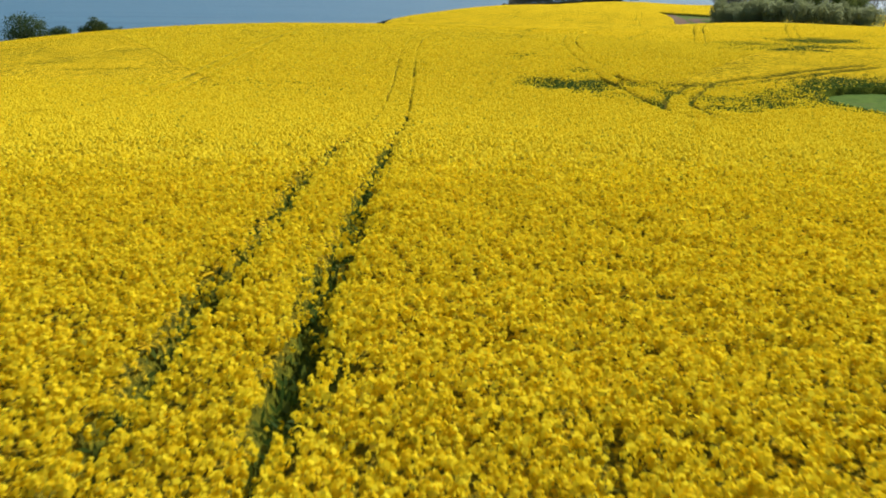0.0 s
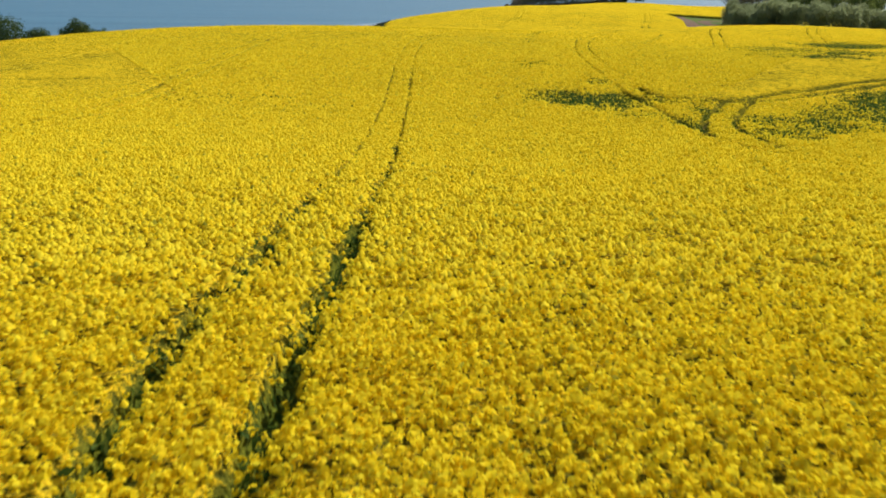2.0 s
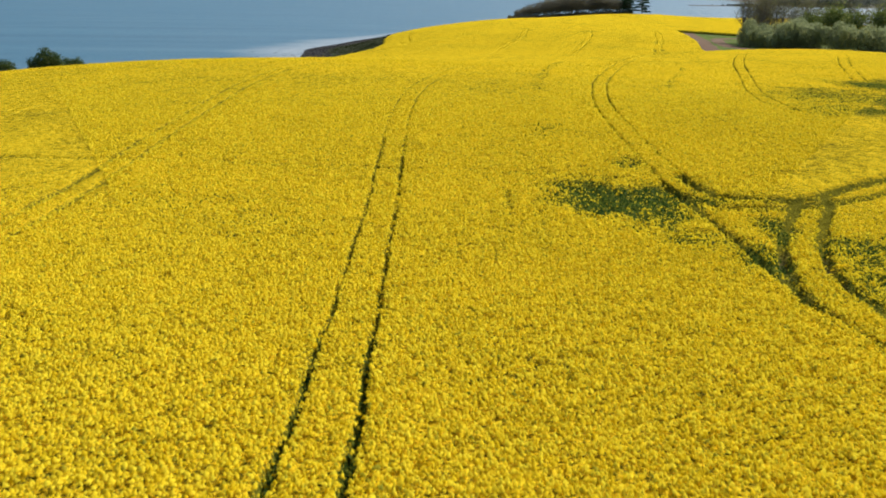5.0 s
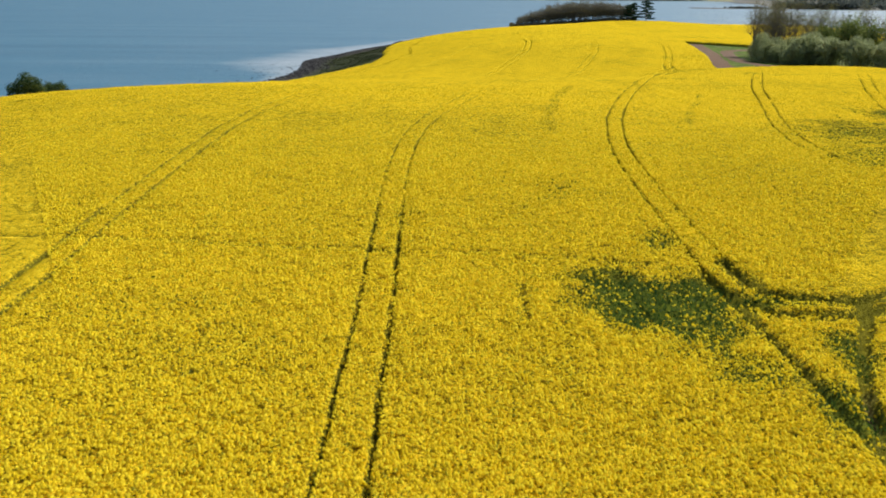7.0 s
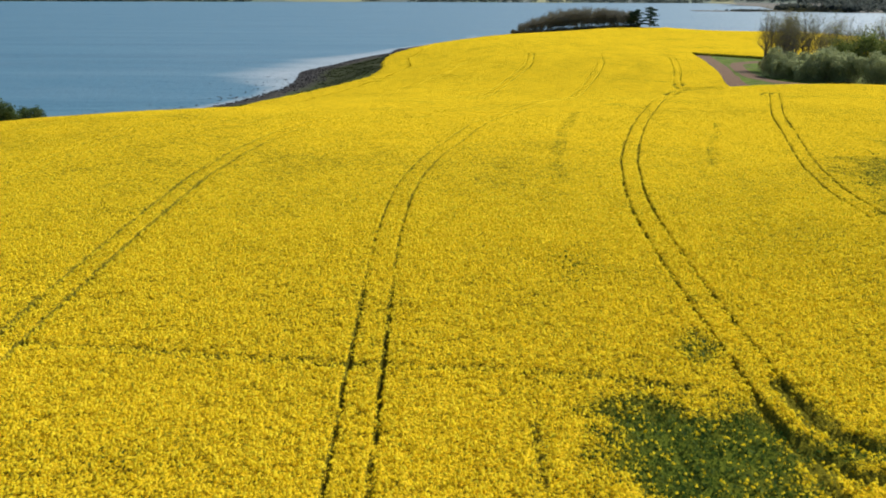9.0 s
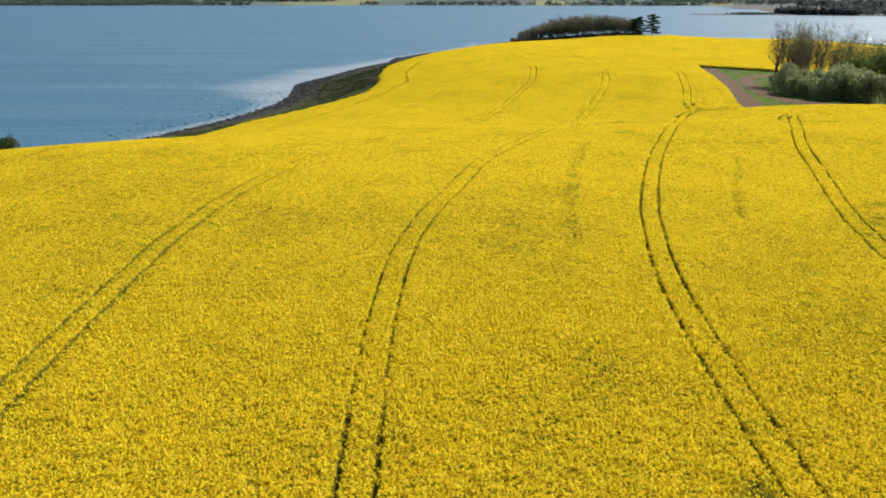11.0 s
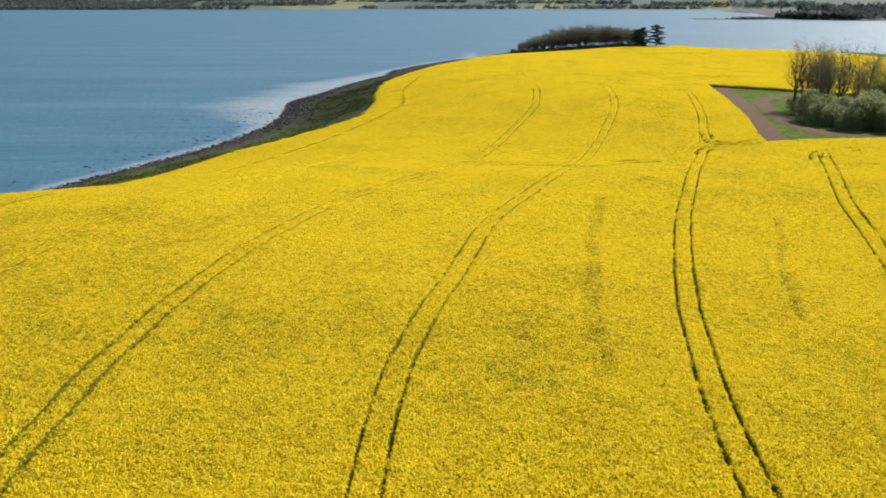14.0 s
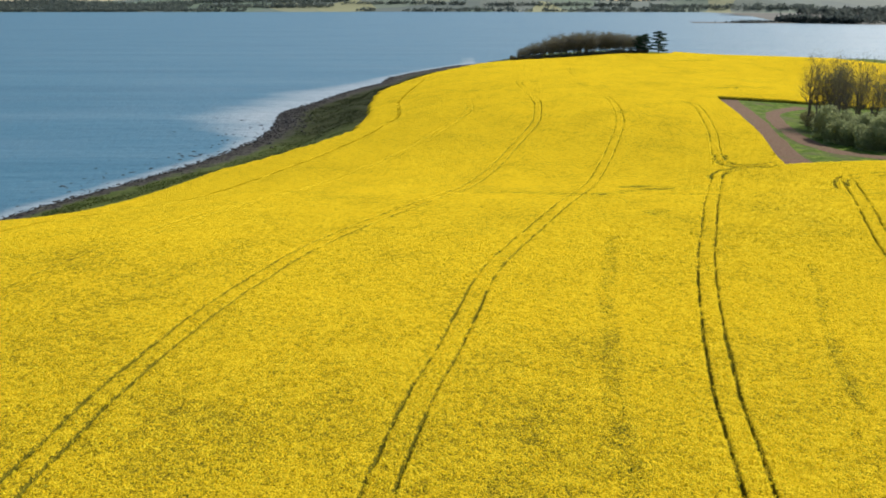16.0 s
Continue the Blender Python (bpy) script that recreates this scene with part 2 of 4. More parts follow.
MAT_MEADOW = make_leaf("coast_grass", (0.05, 0.075, 0.018), (0.085, 0.115, 0.03), (0.15, 0.16, 0.055), 0.3)

# ---- the lie of the land ----
rng = np.random.default_rng(7)
TABLE = rng.random((256, 256))


def grain(x, y, size):
    """Smooth value noise, 0 to 1, with lumps of that size in metres."""
    x, y = np.asarray(x) / size + 531.7, np.asarray(y) / size + 917.3
    i, j = np.floor(x).astype(int), np.floor(y).astype(int)
    u, v = x - i, y - j
    u, v = u * u * (3 - 2 * u), v * v * (3 - 2 * v)
    a, b = TABLE[i % 256, j % 256], TABLE[(i + 1) % 256, j % 256]
    c, d = TABLE[i % 256, (j + 1) % 256], TABLE[(i + 1) % 256, (j + 1) % 256]
    return (a * (1 - u) + b * u) * (1 - v) + (c * (1 - u) + d * u) * v


def step(a, b, x):
    t = np.clip((x - a) / (b - a), 0, 1)
    return t * t * (3 - 2 * t)


# rolling ground: rows of soft swells (y, reach along y, heights at the five columns)
SWELL_X = (-75, -25, 25, 75, 130)
SWELLS = [
    (-30, 45, 1.6, 3.5, 6.7, 5.9, 3.2),
    (25, 40, 6.4, 3.5, 6.5, -0.3, 8.0),
    (75, 38, 4.3, 1.8, 2.8, 2.5, 4.9),
    (120, 38, 2.3, 3.9, 2.4, 4.5, 3.2),
    (165, 38, 3.6, 4.4, 3.8, -0.1, 6.7),
    (215, 42, 5.1, 2.6, 3.3, 4.1, 4.0),
    (275, 48, -5.8, 6.3, -3.2, 5.0, 3.5),
    (345, 55, -2.0, -0.3, 5.7, 3.3, 1.8),
    (430, 65, -5.3, 1.5, 4.9, 2.9, 4.4),
    (540, 85, -1.4, -0.2, 4.8, 2.8, 3.2),
    (680, 110, -1.8, -5.9, 3.9, -0.1, 8.1),
]
CROP = 1.15


def crest(x, y):
    """Height of the top of a full-grown crop."""
    h = 5.69 + 0 * x
    for cy, reach, *amps in SWELLS:
        row = sum(a * np.exp(-((x - cx) / 60) ** 2) for cx, a in zip(SWELL_X, amps))
        h = h + row * np.exp(-((y - cy) / reach) ** 2)
    h = h + 1.1 * np.exp(-((x - 15) / 42) ** 2 - ((y - 238) / 20) ** 2)
    return h + 7.0 * np.exp(-((x - 228) / 55) ** 2 - ((y - 590) / 120) ** 2)


def curve(y, points):
    """x of a line over the plan that is given as (y, x) stations, smoothed."""
    ys, xs = np.array(points, float).T
    s = np.array([-6.0, -3.0, 0.0, 3.0, 6.0])
    return sum(np.interp(y + d, ys, xs) for d in s) / 5


COAST = [(-400, -190), (0, -150), (120, -128), (200, -114), (274, -98), (290, -92.5), (299, -89.3), (307, -85.3), (317, -81.7), (328, -77.5), (340, -73.5), (354, -69.6), (372, -66.8), (386, -64.2), (414, -64.6), (436, -67), (456, -69.5), (470, -67), (484, -64), (505, -59), (533, -54), (566, -45.6), (592, -37), (615, -35.5), (634, -34), (674, -21), (726, 2), (808, 45), (1000, 160)]
EDGE = [(-400, -150), (0, -115), (120, -102), (170, -95), (190, -90.5), (205, -87), (225, -83.5), (247, -81), (262, -79), (271, -77.2), (281, -75), (288, -71), (296, -67), (305, -62), (318, -51), (329, -45), (338, -39), (350, -32), (360, -28.5), (394, -27.5), (420, -28.5), (453, -30.5), (482, -29.5), (508, -23.5), (542, -13.5), (600, 2), (650, 22), (709, 60), (822, 110), (1000, 200)]
TRACK_EDGE = [(262, 72), (269.5, 72.6), (276, 73.6), (310, 82), (356, 90.7), (398, 98), (410, 100)]


def ground_height(x, y):
    xc, xe = curve(y, COAST), curve(y, EDGE)
    top = crest(x, y) - CROP
    edge_top = crest(xe, y) - CROP
    s = (x - xc) / (xe - xc)
    slope = 0.24 * np.clip(s, 0, 1) + 0.76 * step(0.42, 1.0, s)
    bank = edge_top * slope * np.clip(s, 0, 1) ** 0.25 + 0.25 * np.clip(s, 0, 1)
    z = np.where(s >= 1, top, np.where(s > 0, bank + (grain(x, y, 5) - 0.3) * 1.1 * step(0.2, 0.5, s) * step(1.05, 0.7, s), -0.05 * (xc - x)))
    far = step(800, 735, y) * step(380, 320, x)
    z = z * far - 1.5 * (1 - far)
    return np.maximum(z, -3.0)


def mesh_object(name, verts, faces, mats, parent=None, smooth=True):
    me = bpy.data.meshes.new(name)
    verts, faces = np.asarray(verts, np.float32), np.asarray(faces, np.int32)
    n, k = len(faces), faces.shape[1]
    me.vertices.add(len(verts))
    me.vertices.foreach_set("co", verts.ravel())
    me.loops.add(n * k)
    me.loops.foreach_set("vertex_index", faces.ravel())
    me.polygons.add(n)
    me.polygons.foreach_set("loop_start", np.arange(0, n * k, k, dtype=np.int32))
    me.polygons.foreach_set("use_smooth", np.full(n, smooth))
    me.update(calc_edges=True)
    me.validate()
    for mt in mats if isinstance(mats, (list, tuple)) else [mats]:
        me.materials.append(mt)
    ob = new(name, me)
    ob.parent = parent
    return ob


def give(ob, name, values):
    a = ob.data.attributes.new(name, "FLOAT", "POINT")
    a.data.foreach_set("value", np.asarray(values, np.float32))


def sheet(xs, ys):
    """Grid faces for len(ys) rows of len(xs) vertices."""
    w, h = xs, ys
    i = np.arange((w - 1) * (h - 1))
    a = (i // (w - 1)) * w + i % (w - 1)
    return np.stack([a, a + 1, a + 1 + w, a + w], 1)


def in_yard(x, y):
    """The bare yard with its tracks, cut out of the field beside the tall trees."""
    return (x > curve(y, TRACK_EDGE)) & (y > 269.5) & (y < 398 - (x - 98) * 0.06)


POND = (43.5, 74.5, 8.0, 13.0)


def ellipse(x, y, cx, cy, rx, ry):
    return np.sqrt(((x - cx) / rx) ** 2 + ((y - cy) / ry) ** 2)


gx = np.unique(np.concatenate([np.arange(-230, -110, 12.0), np.arange(-110, -20, 2.0), np.arange(-20, 130, 5.0), np.arange(130, 400, 10.0)]))
gy = np.unique(np.concatenate([np.arange(-400, -20, 20.0), np.arange(-20, 720, 2.0), np.arange(720, 860, 10.0)]))
X, Y = np.meshgrid(gx, gy)
X, Y = X.ravel(), Y.ravel()
ground = mesh_object("ground", np.stack([X, Y, ground_height(X, Y)], 1), sheet(len(gx), len(gy)), MAT_GROUND)
xc, xe = curve(Y, COAST), curve(Y, EDGE)
s = (X - xc) / (xe - xc)
give(ground, "shore", np.maximum(step(1.0, 0.05, s), 0.36 * ((s < 1.05) & (s > 0))))
# beyond y 350 to 400 the bank takes the scrub colour with painted shade
give(ground, "meadow", step(400, 350, Y))
give(ground, "grass", np.clip(in_yard(X, Y) * 1.0 + step(1.0, 0.9, ellipse(X, Y, *POND)) + (s < 1.02) + (Y > 652), 0, 1))
tagged(ground, "rolling headland ground of brown soil, turf and stony shore", "ground", kind="structure")

# grass in the hollow beside the turning place
u, v = np.meshgrid(np.linspace(0, 2 * math.pi, 61), np.linspace(0, 1, 14))
px = POND[0] + np.cos(u) * v * POND[2] * 1.04 * (1 + 0.12 * (grain(np.cos(u) * 5, np.sin(u) * 5, 2.0) - 0.5))
py = POND[1] + np.sin(u) * v * POND[3] * 1.04 * (1 + 0.12 * (grain(np.cos(u) * 5, np.sin(u) * 5, 2.0) - 0.5))
pz = ground_height(px.ravel(), py.ravel()) + 0.06
hollow = mesh_object("grass", np.stack([px.ravel(), py.ravel(), pz], 1), sheet(61, 14), MAT_GRASS)
tagged(hollow, "bright green grass in a wet hollow of the field", "grass", kind="structure")

# ---- the sea ----
wx = np.unique(np.concatenate([np.arange(-5200, -260, 260.0), np.arange(-260, 200, 6.0), np.arange(200, 5200, 250.0)]))
wy = np.unique(np.concatenate([np.arange(-900, 200, 50.0), np.arange(200, 760, 6.0), np.arange(760, 4900, 150.0)]))
X, Y = np.meshgrid(wx, wy)
X, Y = X.ravel(), Y.ravel()
sea = mesh_object("water", np.stack([X, Y, 0 * X], 1), sheet(len(wx), len(wy)), MAT_WATER)
out = curve(Y, COAST) - X
reach = 9 + 52 * step(365, 440, Y) * step(660, 520, Y)
give(sea, "shallow", step(1, 0, np.abs(out) / reach) * (out > -30) * (Y > 230) * (Y < 800))
tagged(sea, "calm blue-grey sea with wind streaks and shallows, their glitter painted pale", "sea", kind="structure")

# loose wave facets added to the open bay for sun glitter, slopes biased south
r = np.random.default_rng(57)
n = 95000
x, y = r.uniform(200, 1500, n), 1 / r.uniform(1 / 1830, 1 / 690, n)
ok = (x > 0.27 * y) & (y < 1990 - 0.22 * x)
x, y = x[ok], y[ok]
n = len(x)
slope_x, slope_y = r.normal(0.0, 0.25, n), r.normal(0.25, 0.25, n)
w, d = r.uniform(0.1, 0.36, n), r.uniform(0.08, 0.24, n)
v = [np.stack([x + i * w, y + j * d, 0.05 + i * w * slope_x + j * d * slope_y], 1) for i, j in ((-1, -1), (1, -1), (1, 1), (-1, 1))]
waves = mesh_object("wavelets", np.stack(v, 1).reshape(-1, 3), np.arange(4 * n).reshape(-1, 4), MAT_WAVE, smooth=False)
tagged(waves, "small wave facets added and tilted to glint on the blue-grey bay", "waves", kind="stuff")

# ---- the crop: tramlines, gaps and green patches ----
LINES = {}
LINES[-4] = [(0, -100), (120, -100), (200, -92), (274, -72), (343, -46), (416, -38), (560, -30)]
LINES[-3] = [(0, -75), (120, -75.5), (181, -70), (200, -67), (231, -60), (274, -46), (311, -31), (343, -20), (373.3, -12.9), (419.5, -16.2), (560, -5)]
LINES[-2] = [(0, -50), (120, -51), (181, -46.4), (189, -45.1), (200, -42.8), (231, -36), (274, -22.5), (285.2, -17.3), (316.6, -5.0), (362.4, 8.9), (387.0, 9.0), (419.3, 6.5), (520, 15)]
LINES[-1] = [(0, -26.4), (74, -26.7), (94, -27.2), (104, -27.7), (115, -27.9), (129, -27.8), (145, -27), (155, -25.6), (174, -22.5), (198, -17.4), (214.9, -11.0), (232.8, -2.4), (243.8, 1.7), (266.7, 7.4), (287.8, 13.6), (302.4, 17.5), (330.4, 26.5), (363.6, 30.5), (411, 30.8), (429, 30.2), (480, 33), (560, 40)]
LINES[0] = [(0, -3.2), (14, -3.2), (44, -3.2), (75, -4.0), (99, -4.5), (120, -5.0), (137, -4.4), (150, -2.4), (165, 1.2), (189.6, 5.7), (209.7, 12.8), (237.6, 23.3), (248.7, 26.6), (299.6, 41.9), (326.3, 49.3), (350.4, 52.7), (378, 55.5), (400, 54.5), (420, 54), (470, 58), (538, 66.2), (640, 75)]
LINES[1] = [(0, 18.6), (88, 18.6), (115, 18.4), (133, 19.3), (154, 22.7), (168.5, 26), (191.8, 32.2), (206.6, 37.0), (225.6, 43.2), (256.1, 53.8), (266, 57.5), (282, 62.2), (294, 65.3), (307, 69.1), (354, 79.2), (385, 84), (409, 86), (425, 83.5), (441, 81), (500, 90), (566, 104), (640, 115)]
LINES[2] = [(0, 41.5), (120, 41.5), (130, 42), (138, 42.3), (160, 47.5), (183, 54.4), (206, 60.5), (231, 69.6), (249.5, 76.3), (300, 96), (398, 112), (560, 116)]
LINES[3] = [(0, 65), (120, 65), (176, 72), (205, 82), (249, 101), (300, 118), (560, 142)]
LINES[4] = [(0, 90), (176, 98), (249, 128), (560, 170)]
LINES[5] = [(0, 150), (250, 220), (560, 290)]
# (from y, to y, how open the ruts are)
OPEN = {-3: (150, 425, 0.5), -2: (60, 425, 0.75), -1: (40, 440, 1.3), 0: (-20, 540, 0.85), 1: (90, 566, 0.95), 2: (132, 247, 0.9), 3: (60, 235, 0.7)}
BREAK = {1: (266, 274)}     # here the ruts swing aside to the yard
WHEEL = 1.03


def polyline_gap(x, y, pts, wheel, half):
    """Nearness (1 on the rut, 0 off it) to a bent track with wheels that far from its middle."""
    px, py = np.array(pts, float).T
    near = wheel + half * 1.6
    box = (x > px.min() - near) & (x < px.max() + near) & (y > py.min() - near) & (y < py.max() + near)
    out = np.zeros(x.shape)
    bx, by = x[box], y[box]
    best = np.full(bx.shape, 1e9)
    for (x0, y0), (x1, y1) in zip(pts[:-1], pts[1:]):
        dx, dy = x1 - x0, y1 - y0
        t = np.clip(((bx - x0) * dx + (by - y0) * dy) / (dx * dx + dy * dy), 0, 1)
        best = np.minimum(best, np.hypot(bx - x0 - t * dx, by - y0 - t * dy))
    out[box] = step(half * 1.6, half * 0.7, np.abs(best - wheel))
    return out


# bent tracks: middle line, wheel offset, half width, depth
BENDS = [
    ([(19.2, 95.0), (19.4, 92.0), (20.1, 89.6), (21.4, 88.3), (23.5, 87.8), (25.5, 88.0), (27.5, 88.8), (29.8, 90.9), (32.4, 92.6), (35.6, 94.6), (41, 98.5), (51, 104)], 0.0, 0.5, 1.0),
    ([(17.8, 89.0), (19.3, 85.9), (21.0, 85.5), (23.7, 85.7), (26.8, 86.7), (30.2, 88.5), (33.8, 90.4), (38.5, 94.1), (44, 97.5), (52, 102)], 0.0, 0.45, 0.95),
    ([(17.2, 93.0), (17.6, 88.1), (17.8, 83.3), (17.9, 79), (18.0, 75.2), (17.8, 70.7), (17.6, 66)], 0.0, 0.36, 0.85),
    ([(18.0, 72), (17.7, 66.7), (17.8, 62.4), (18.6, 58), (21, 52)], 0.0, 0.22, 0.35),
    ([(25.6, 88.0), (25.1, 86.2), (23.0, 82.2), (21.3, 79.0), (20.1, 76.1), (19.2, 73.2), (18.1, 69.3), (17.7, 66.7), (17.6, 64.0)], 0.0, 0.3, 1.0),
    ([(28.0, 88.4), (27.5, 86.4), (25.3, 82.3), (23.8, 79.1), (22.6, 76.3), (21.0, 71.5), (20.5, 68.0), (20.3, 64.0), (19.8, 59.8)], 0.0, 0.3, 1.0),
    ([(11.3, 92.5), (11.7, 90.7), (11.9, 85.2)], 0.0, 0.3, 0.6),
    ([(4.9, 90.5), (4.8, 88.6), (4.7, 84.2)], 0.0, 0.2, 0.45),
]
# the wheel marks that swing into the yard and along its headland
BENDS += [
    ([(54.0, 259.5), (54.6, 262), (56.0, 265.0), (58.2, 267.4), (61, 268.2), (66, 268.0)], 0.0, 0.25, 0.9),
    ([(55.9, 259.0), (57.4, 262.9), (59.5, 265.8), (62, 267.1), (65.7, 267.2), (70.5, 268.2)], 0.0, 0.24, 0.8),
    ([(62.0, 283.5), (60.9, 279), (60.5, 273.7), (62, 270.2), (65, 269.3), (70.5, 269.6)], 0.0, 0.25, 0.9),
    ([(63.8, 283.0), (62.7, 277.5), (62.9, 273.5), (65.2, 271.2), (71.2, 272.2)], 0.0, 0.25, 0.85),
    ([(-75, 103), (-33, 100.6), (-20.5, 99.3), (-6, 97.5), (4.5, 96.7), (10.3, 95.5), (15.8, 93.8)], 0.0, 0.2, 0.55),
    ([(0, 246.5), (12.2, 244.0), (22.1, 241.5), (32.0, 240.6), (39.9, 239.7), (48, 238)], 0.0, 0.3, 0.45),
    ([(70.1, 240.4), (72.6, 247), (74.6, 250.6), (76.8, 253.2), (81, 255), (88, 256)], 0.0, 0.22, 0.7),
    ([(73.2, 242.9), (75.0, 247.3), (77, 250.3), (80, 251.8), (86, 252.5)], 0.0, 0.22, 0.7),
    ([(126, 583), (140, 592), (158, 600)], 0.0, 0.7, 0.6),
    ([(108, 426), (112, 428)], 0.0, 0.6, 0.7), ([(114.5, 427), (116, 430)], 0.0, 0.6, 0.7),
]
PATCHES = [
    (12.2, 87.6, 4.2, 5.4, 0.9), (14.8, 83.4, 2.2, 3.0, 0.55), (10.6, 92.0, 2.4, 1.6, 0.4), (15.8, 78.0, 2.0, 2.4, 0.45), (15.9, 99.3, 1.3, 2.6, 0.42), (18.4, 74.0, 1.4, 3.4, 0.7), (20.5, 88.0, 2.8, 1.3, 0.45), (21.2, 80.0, 1.4, 3.0, 0.55),
    (26.3, 73.0, 5.2, 6.2, 0.5), (28.6, 73.5, 2.2, 3.4, 0.75), (23.0, 66.5, 3.0, 3.0, 0.45), (31.5, 78.5, 3.4, 4.2, 0.4),
    (60, 150, 10, 15, 0.35), (73, 170, 8, 8, 0.6), (50, 131, 7, 8, 0.3), (10.7, 113.3, 2.4, 4.0, 0.12), (-19, 86, 6, 4, 0.05), (-12, 78, 4, 4, 0.05), (37.5, 252.5, 3.2, 2.0, 0.4), (34, 222, 2, 3, 0.2),
]
STRIPES = [
    ([(12.6, 142), (13.4, 150), (15.1, 162), (18.2, 181), (23.8, 206.5)], 0.8, 0.15),
    ([(33.5, 155), (37.6, 170), (46.1, 194)], 0.5, 0.2),
    ([(6.2, 76), (6.9, 84), (7.6, 90)], 0.4, 0.18),
    ([(28, 240), (36, 246), (42, 248)], 1.4, 0.25),
]


def in_field(x, y):
    return (x > curve(y, EDGE) + (grain(x, y, 3.0) - 0.5) * 1.5) & (y < 648 + 75 * step(142, 175, x)) & ~in_yard(x, y) & (ellipse(x, y, *POND) > 1.0)


def rut_gap(x, y):
    gap = np.zeros(np.shape(x))
    rag, fray = grain(x, y, 0.55), grain(x, y, 1.3)
    patchy = grain(x, y, 7.0)
    for k, (y0, y1, much) in OPEN.items():
        c = curve(y, LINES[k]) + (grain(x * 0, y, 2.5) - 0.5) * 0.16
        lean = (curve(y + 1, LINES[k]) - curve(y - 1, LINES[k])) / 2
        d = np.abs(np.abs(x - c) / np.sqrt(1 + lean ** 2) - WHEEL)
        half = (0.08 * rag + 0.08 * fray) * (1 + 1.4 * step(60, 25, y)) + 0.1 * step(48, 22, y) * fray + (0.1 * step(175, 125, y) if k == -1 else 0.0)
        open_ = much * (0.55 + 0.8 * patchy) * (1 - 0.3 * step(225, 300, y)) * (1 - 0.9 * step(378, 392, y) * step(0.35, 0.6, grain(x * 0 + k, y, 22)))
        blotch = 1 - 0.5 * step(60, 30, y) * step(0.42, 0.62, grain(x + 40, y, 1.9))
        g = step(half + 0.14, half - 0.03, d) * np.clip(open_ * (1 + 0.5 * step(60, 25, y)) * blotch - 0.8 * step(0.6 - 0.14 * step(90, 160, y), 0.85 - 0.14 * step(90, 160, y), rag), 0, 1)
        if k in BREAK:
            g = g * (1 - step(BREAK[k][0] - 1.5, BREAK[k][0], y) * step(BREAK[k][1] + 1.5, BREAK[k][1], y))
        gap = np.maximum(gap, g * step(y0 - 5, y0, y) * step(y1 + 5, y1, y))
    return gap


def crop_state(x, y):
    """How tall (0 to 1) and how yellow (0 to 1) the crop stands."""
    gap = rut_gap(x, y)
    rag = (grain(x, y, 1.1) - 0.5) * 0.35
    for pts, wheel, half, deep in BENDS:
        gap = np.maximum(gap, deep * polyline_gap(x, y, pts, wheel, half) * (0.75 + 0.5 * grain(x, y, 3.0)))
    bloom = 0.88 + 0.12 * (grain(x, y, 26) - 0.5) + 0.10 * (grain(x, y, 6) - 0.5) + 0.10 * (grain(x, y, 1.6) - 0.5) + 0.06 * step(40, 80, y) + 0.07 * step(150, 280, y)
    tall = 1.0 + 0 * x
    leafy = 1.0 * step(75, 45, y) * gap
    for cx, cy, rx, ry, much in PATCHES:
        e = step(1.4, 0.45, ellipse(x, y, cx, cy, rx, ry) + (grain(x, y, 2.6) - 0.5) * 0.8 + (grain(x, y, 0.7) - 0.5) * 0.5) * much
        bloom, tall, leafy = bloom * (1 - 0.95 * e), tall * (1 - 0.20 * e), np.maximum(leafy, e)
    for pts, half, much in STRIPES:
        e = polyline_gap(x, y, pts, 0.0, half) * much * (0.3 + 1.1 * grain(x, y, 2.0))
        bloom, leafy = bloom * (1 - e), np.maximum(leafy, e * 0.4)
    e = step(1.55, 1.1, ellipse(x, y, *POND) + rag)
    bloom, tall, leafy = bloom * (1 - 0.7 * e), tall * (1 - 0.25 * e), np.maximum(leafy, 0.9 * e)
    gap = np.clip(gap, 0, 1)
    return np.clip(tall * (1 - (0.42 + 0.06 * step(60, 25, y)) * gap), 0.05, 1.1), np.clip(bloom * (1 - 0.92 * gap), 0, 1), np.clip(leafy, 0, 1)


def bare_soil(x, y):
    """The trodden bottom of the turning ruts, where soil shows."""
    gap = np.maximum(polyline_gap(x, y, BENDS[4][0], 0.0, 0.13), polyline_gap(x, y, BENDS[5][0], 0.0, 0.13))
    return gap * step(64, 68, y) * step(77, 73, y) * step(0.35, 0.6, grain(x, y, 1.6))


def column_places():
    """Columns of the crop's sheet as (line, offset, blend to the next line)."""
    cols = []
    wheel = [-0.42, -0.24, -0.13, -0.04, 0.04, 0.13, 0.24, 0.42]
    for k in range(-4, 5):
        if k in OPEN:
            cols += [(k, -WHEEL + d, 0) for d in wheel] + [(k, 0, 0)] + [(k, WHEEL + d, 0) for d in wheel]
        n = {-2: 28, -1: 34, 0: 46, 1: 66, 2: 46}.get(k, 16)
        cols += [(k, 0, (i + 0.5) / n) for i in range(n) if 2.0 / 23 < (i + 0.5) / n < 21 / 23 or k not in OPEN]
    return cols


fy = np.concatenate([np.arange(-14, 150, 0.5), np.arange(150, 400, 0.8), np.arange(400, 726, 2.0)])
lines = {k: curve(fy, LINES[k]) for k in LINES}
lean = {k: np.sqrt(1 + np.gradient(lines[k], fy) ** 2) for k in LINES}
cols = column_places()
X = np.stack([lines[k] * (1 - t) + lines[k + 1] * t + off * lean[k] for k, off, t in cols], 1)
Y = np.repeat(fy[:, None], len(cols), 1)
rows_n, cols_n = X.shape
X = X + (rng.random(X.shape) - 0.5) * 0.06
Y = Y + (rng.random(X.shape) - 0.5) * 0.2
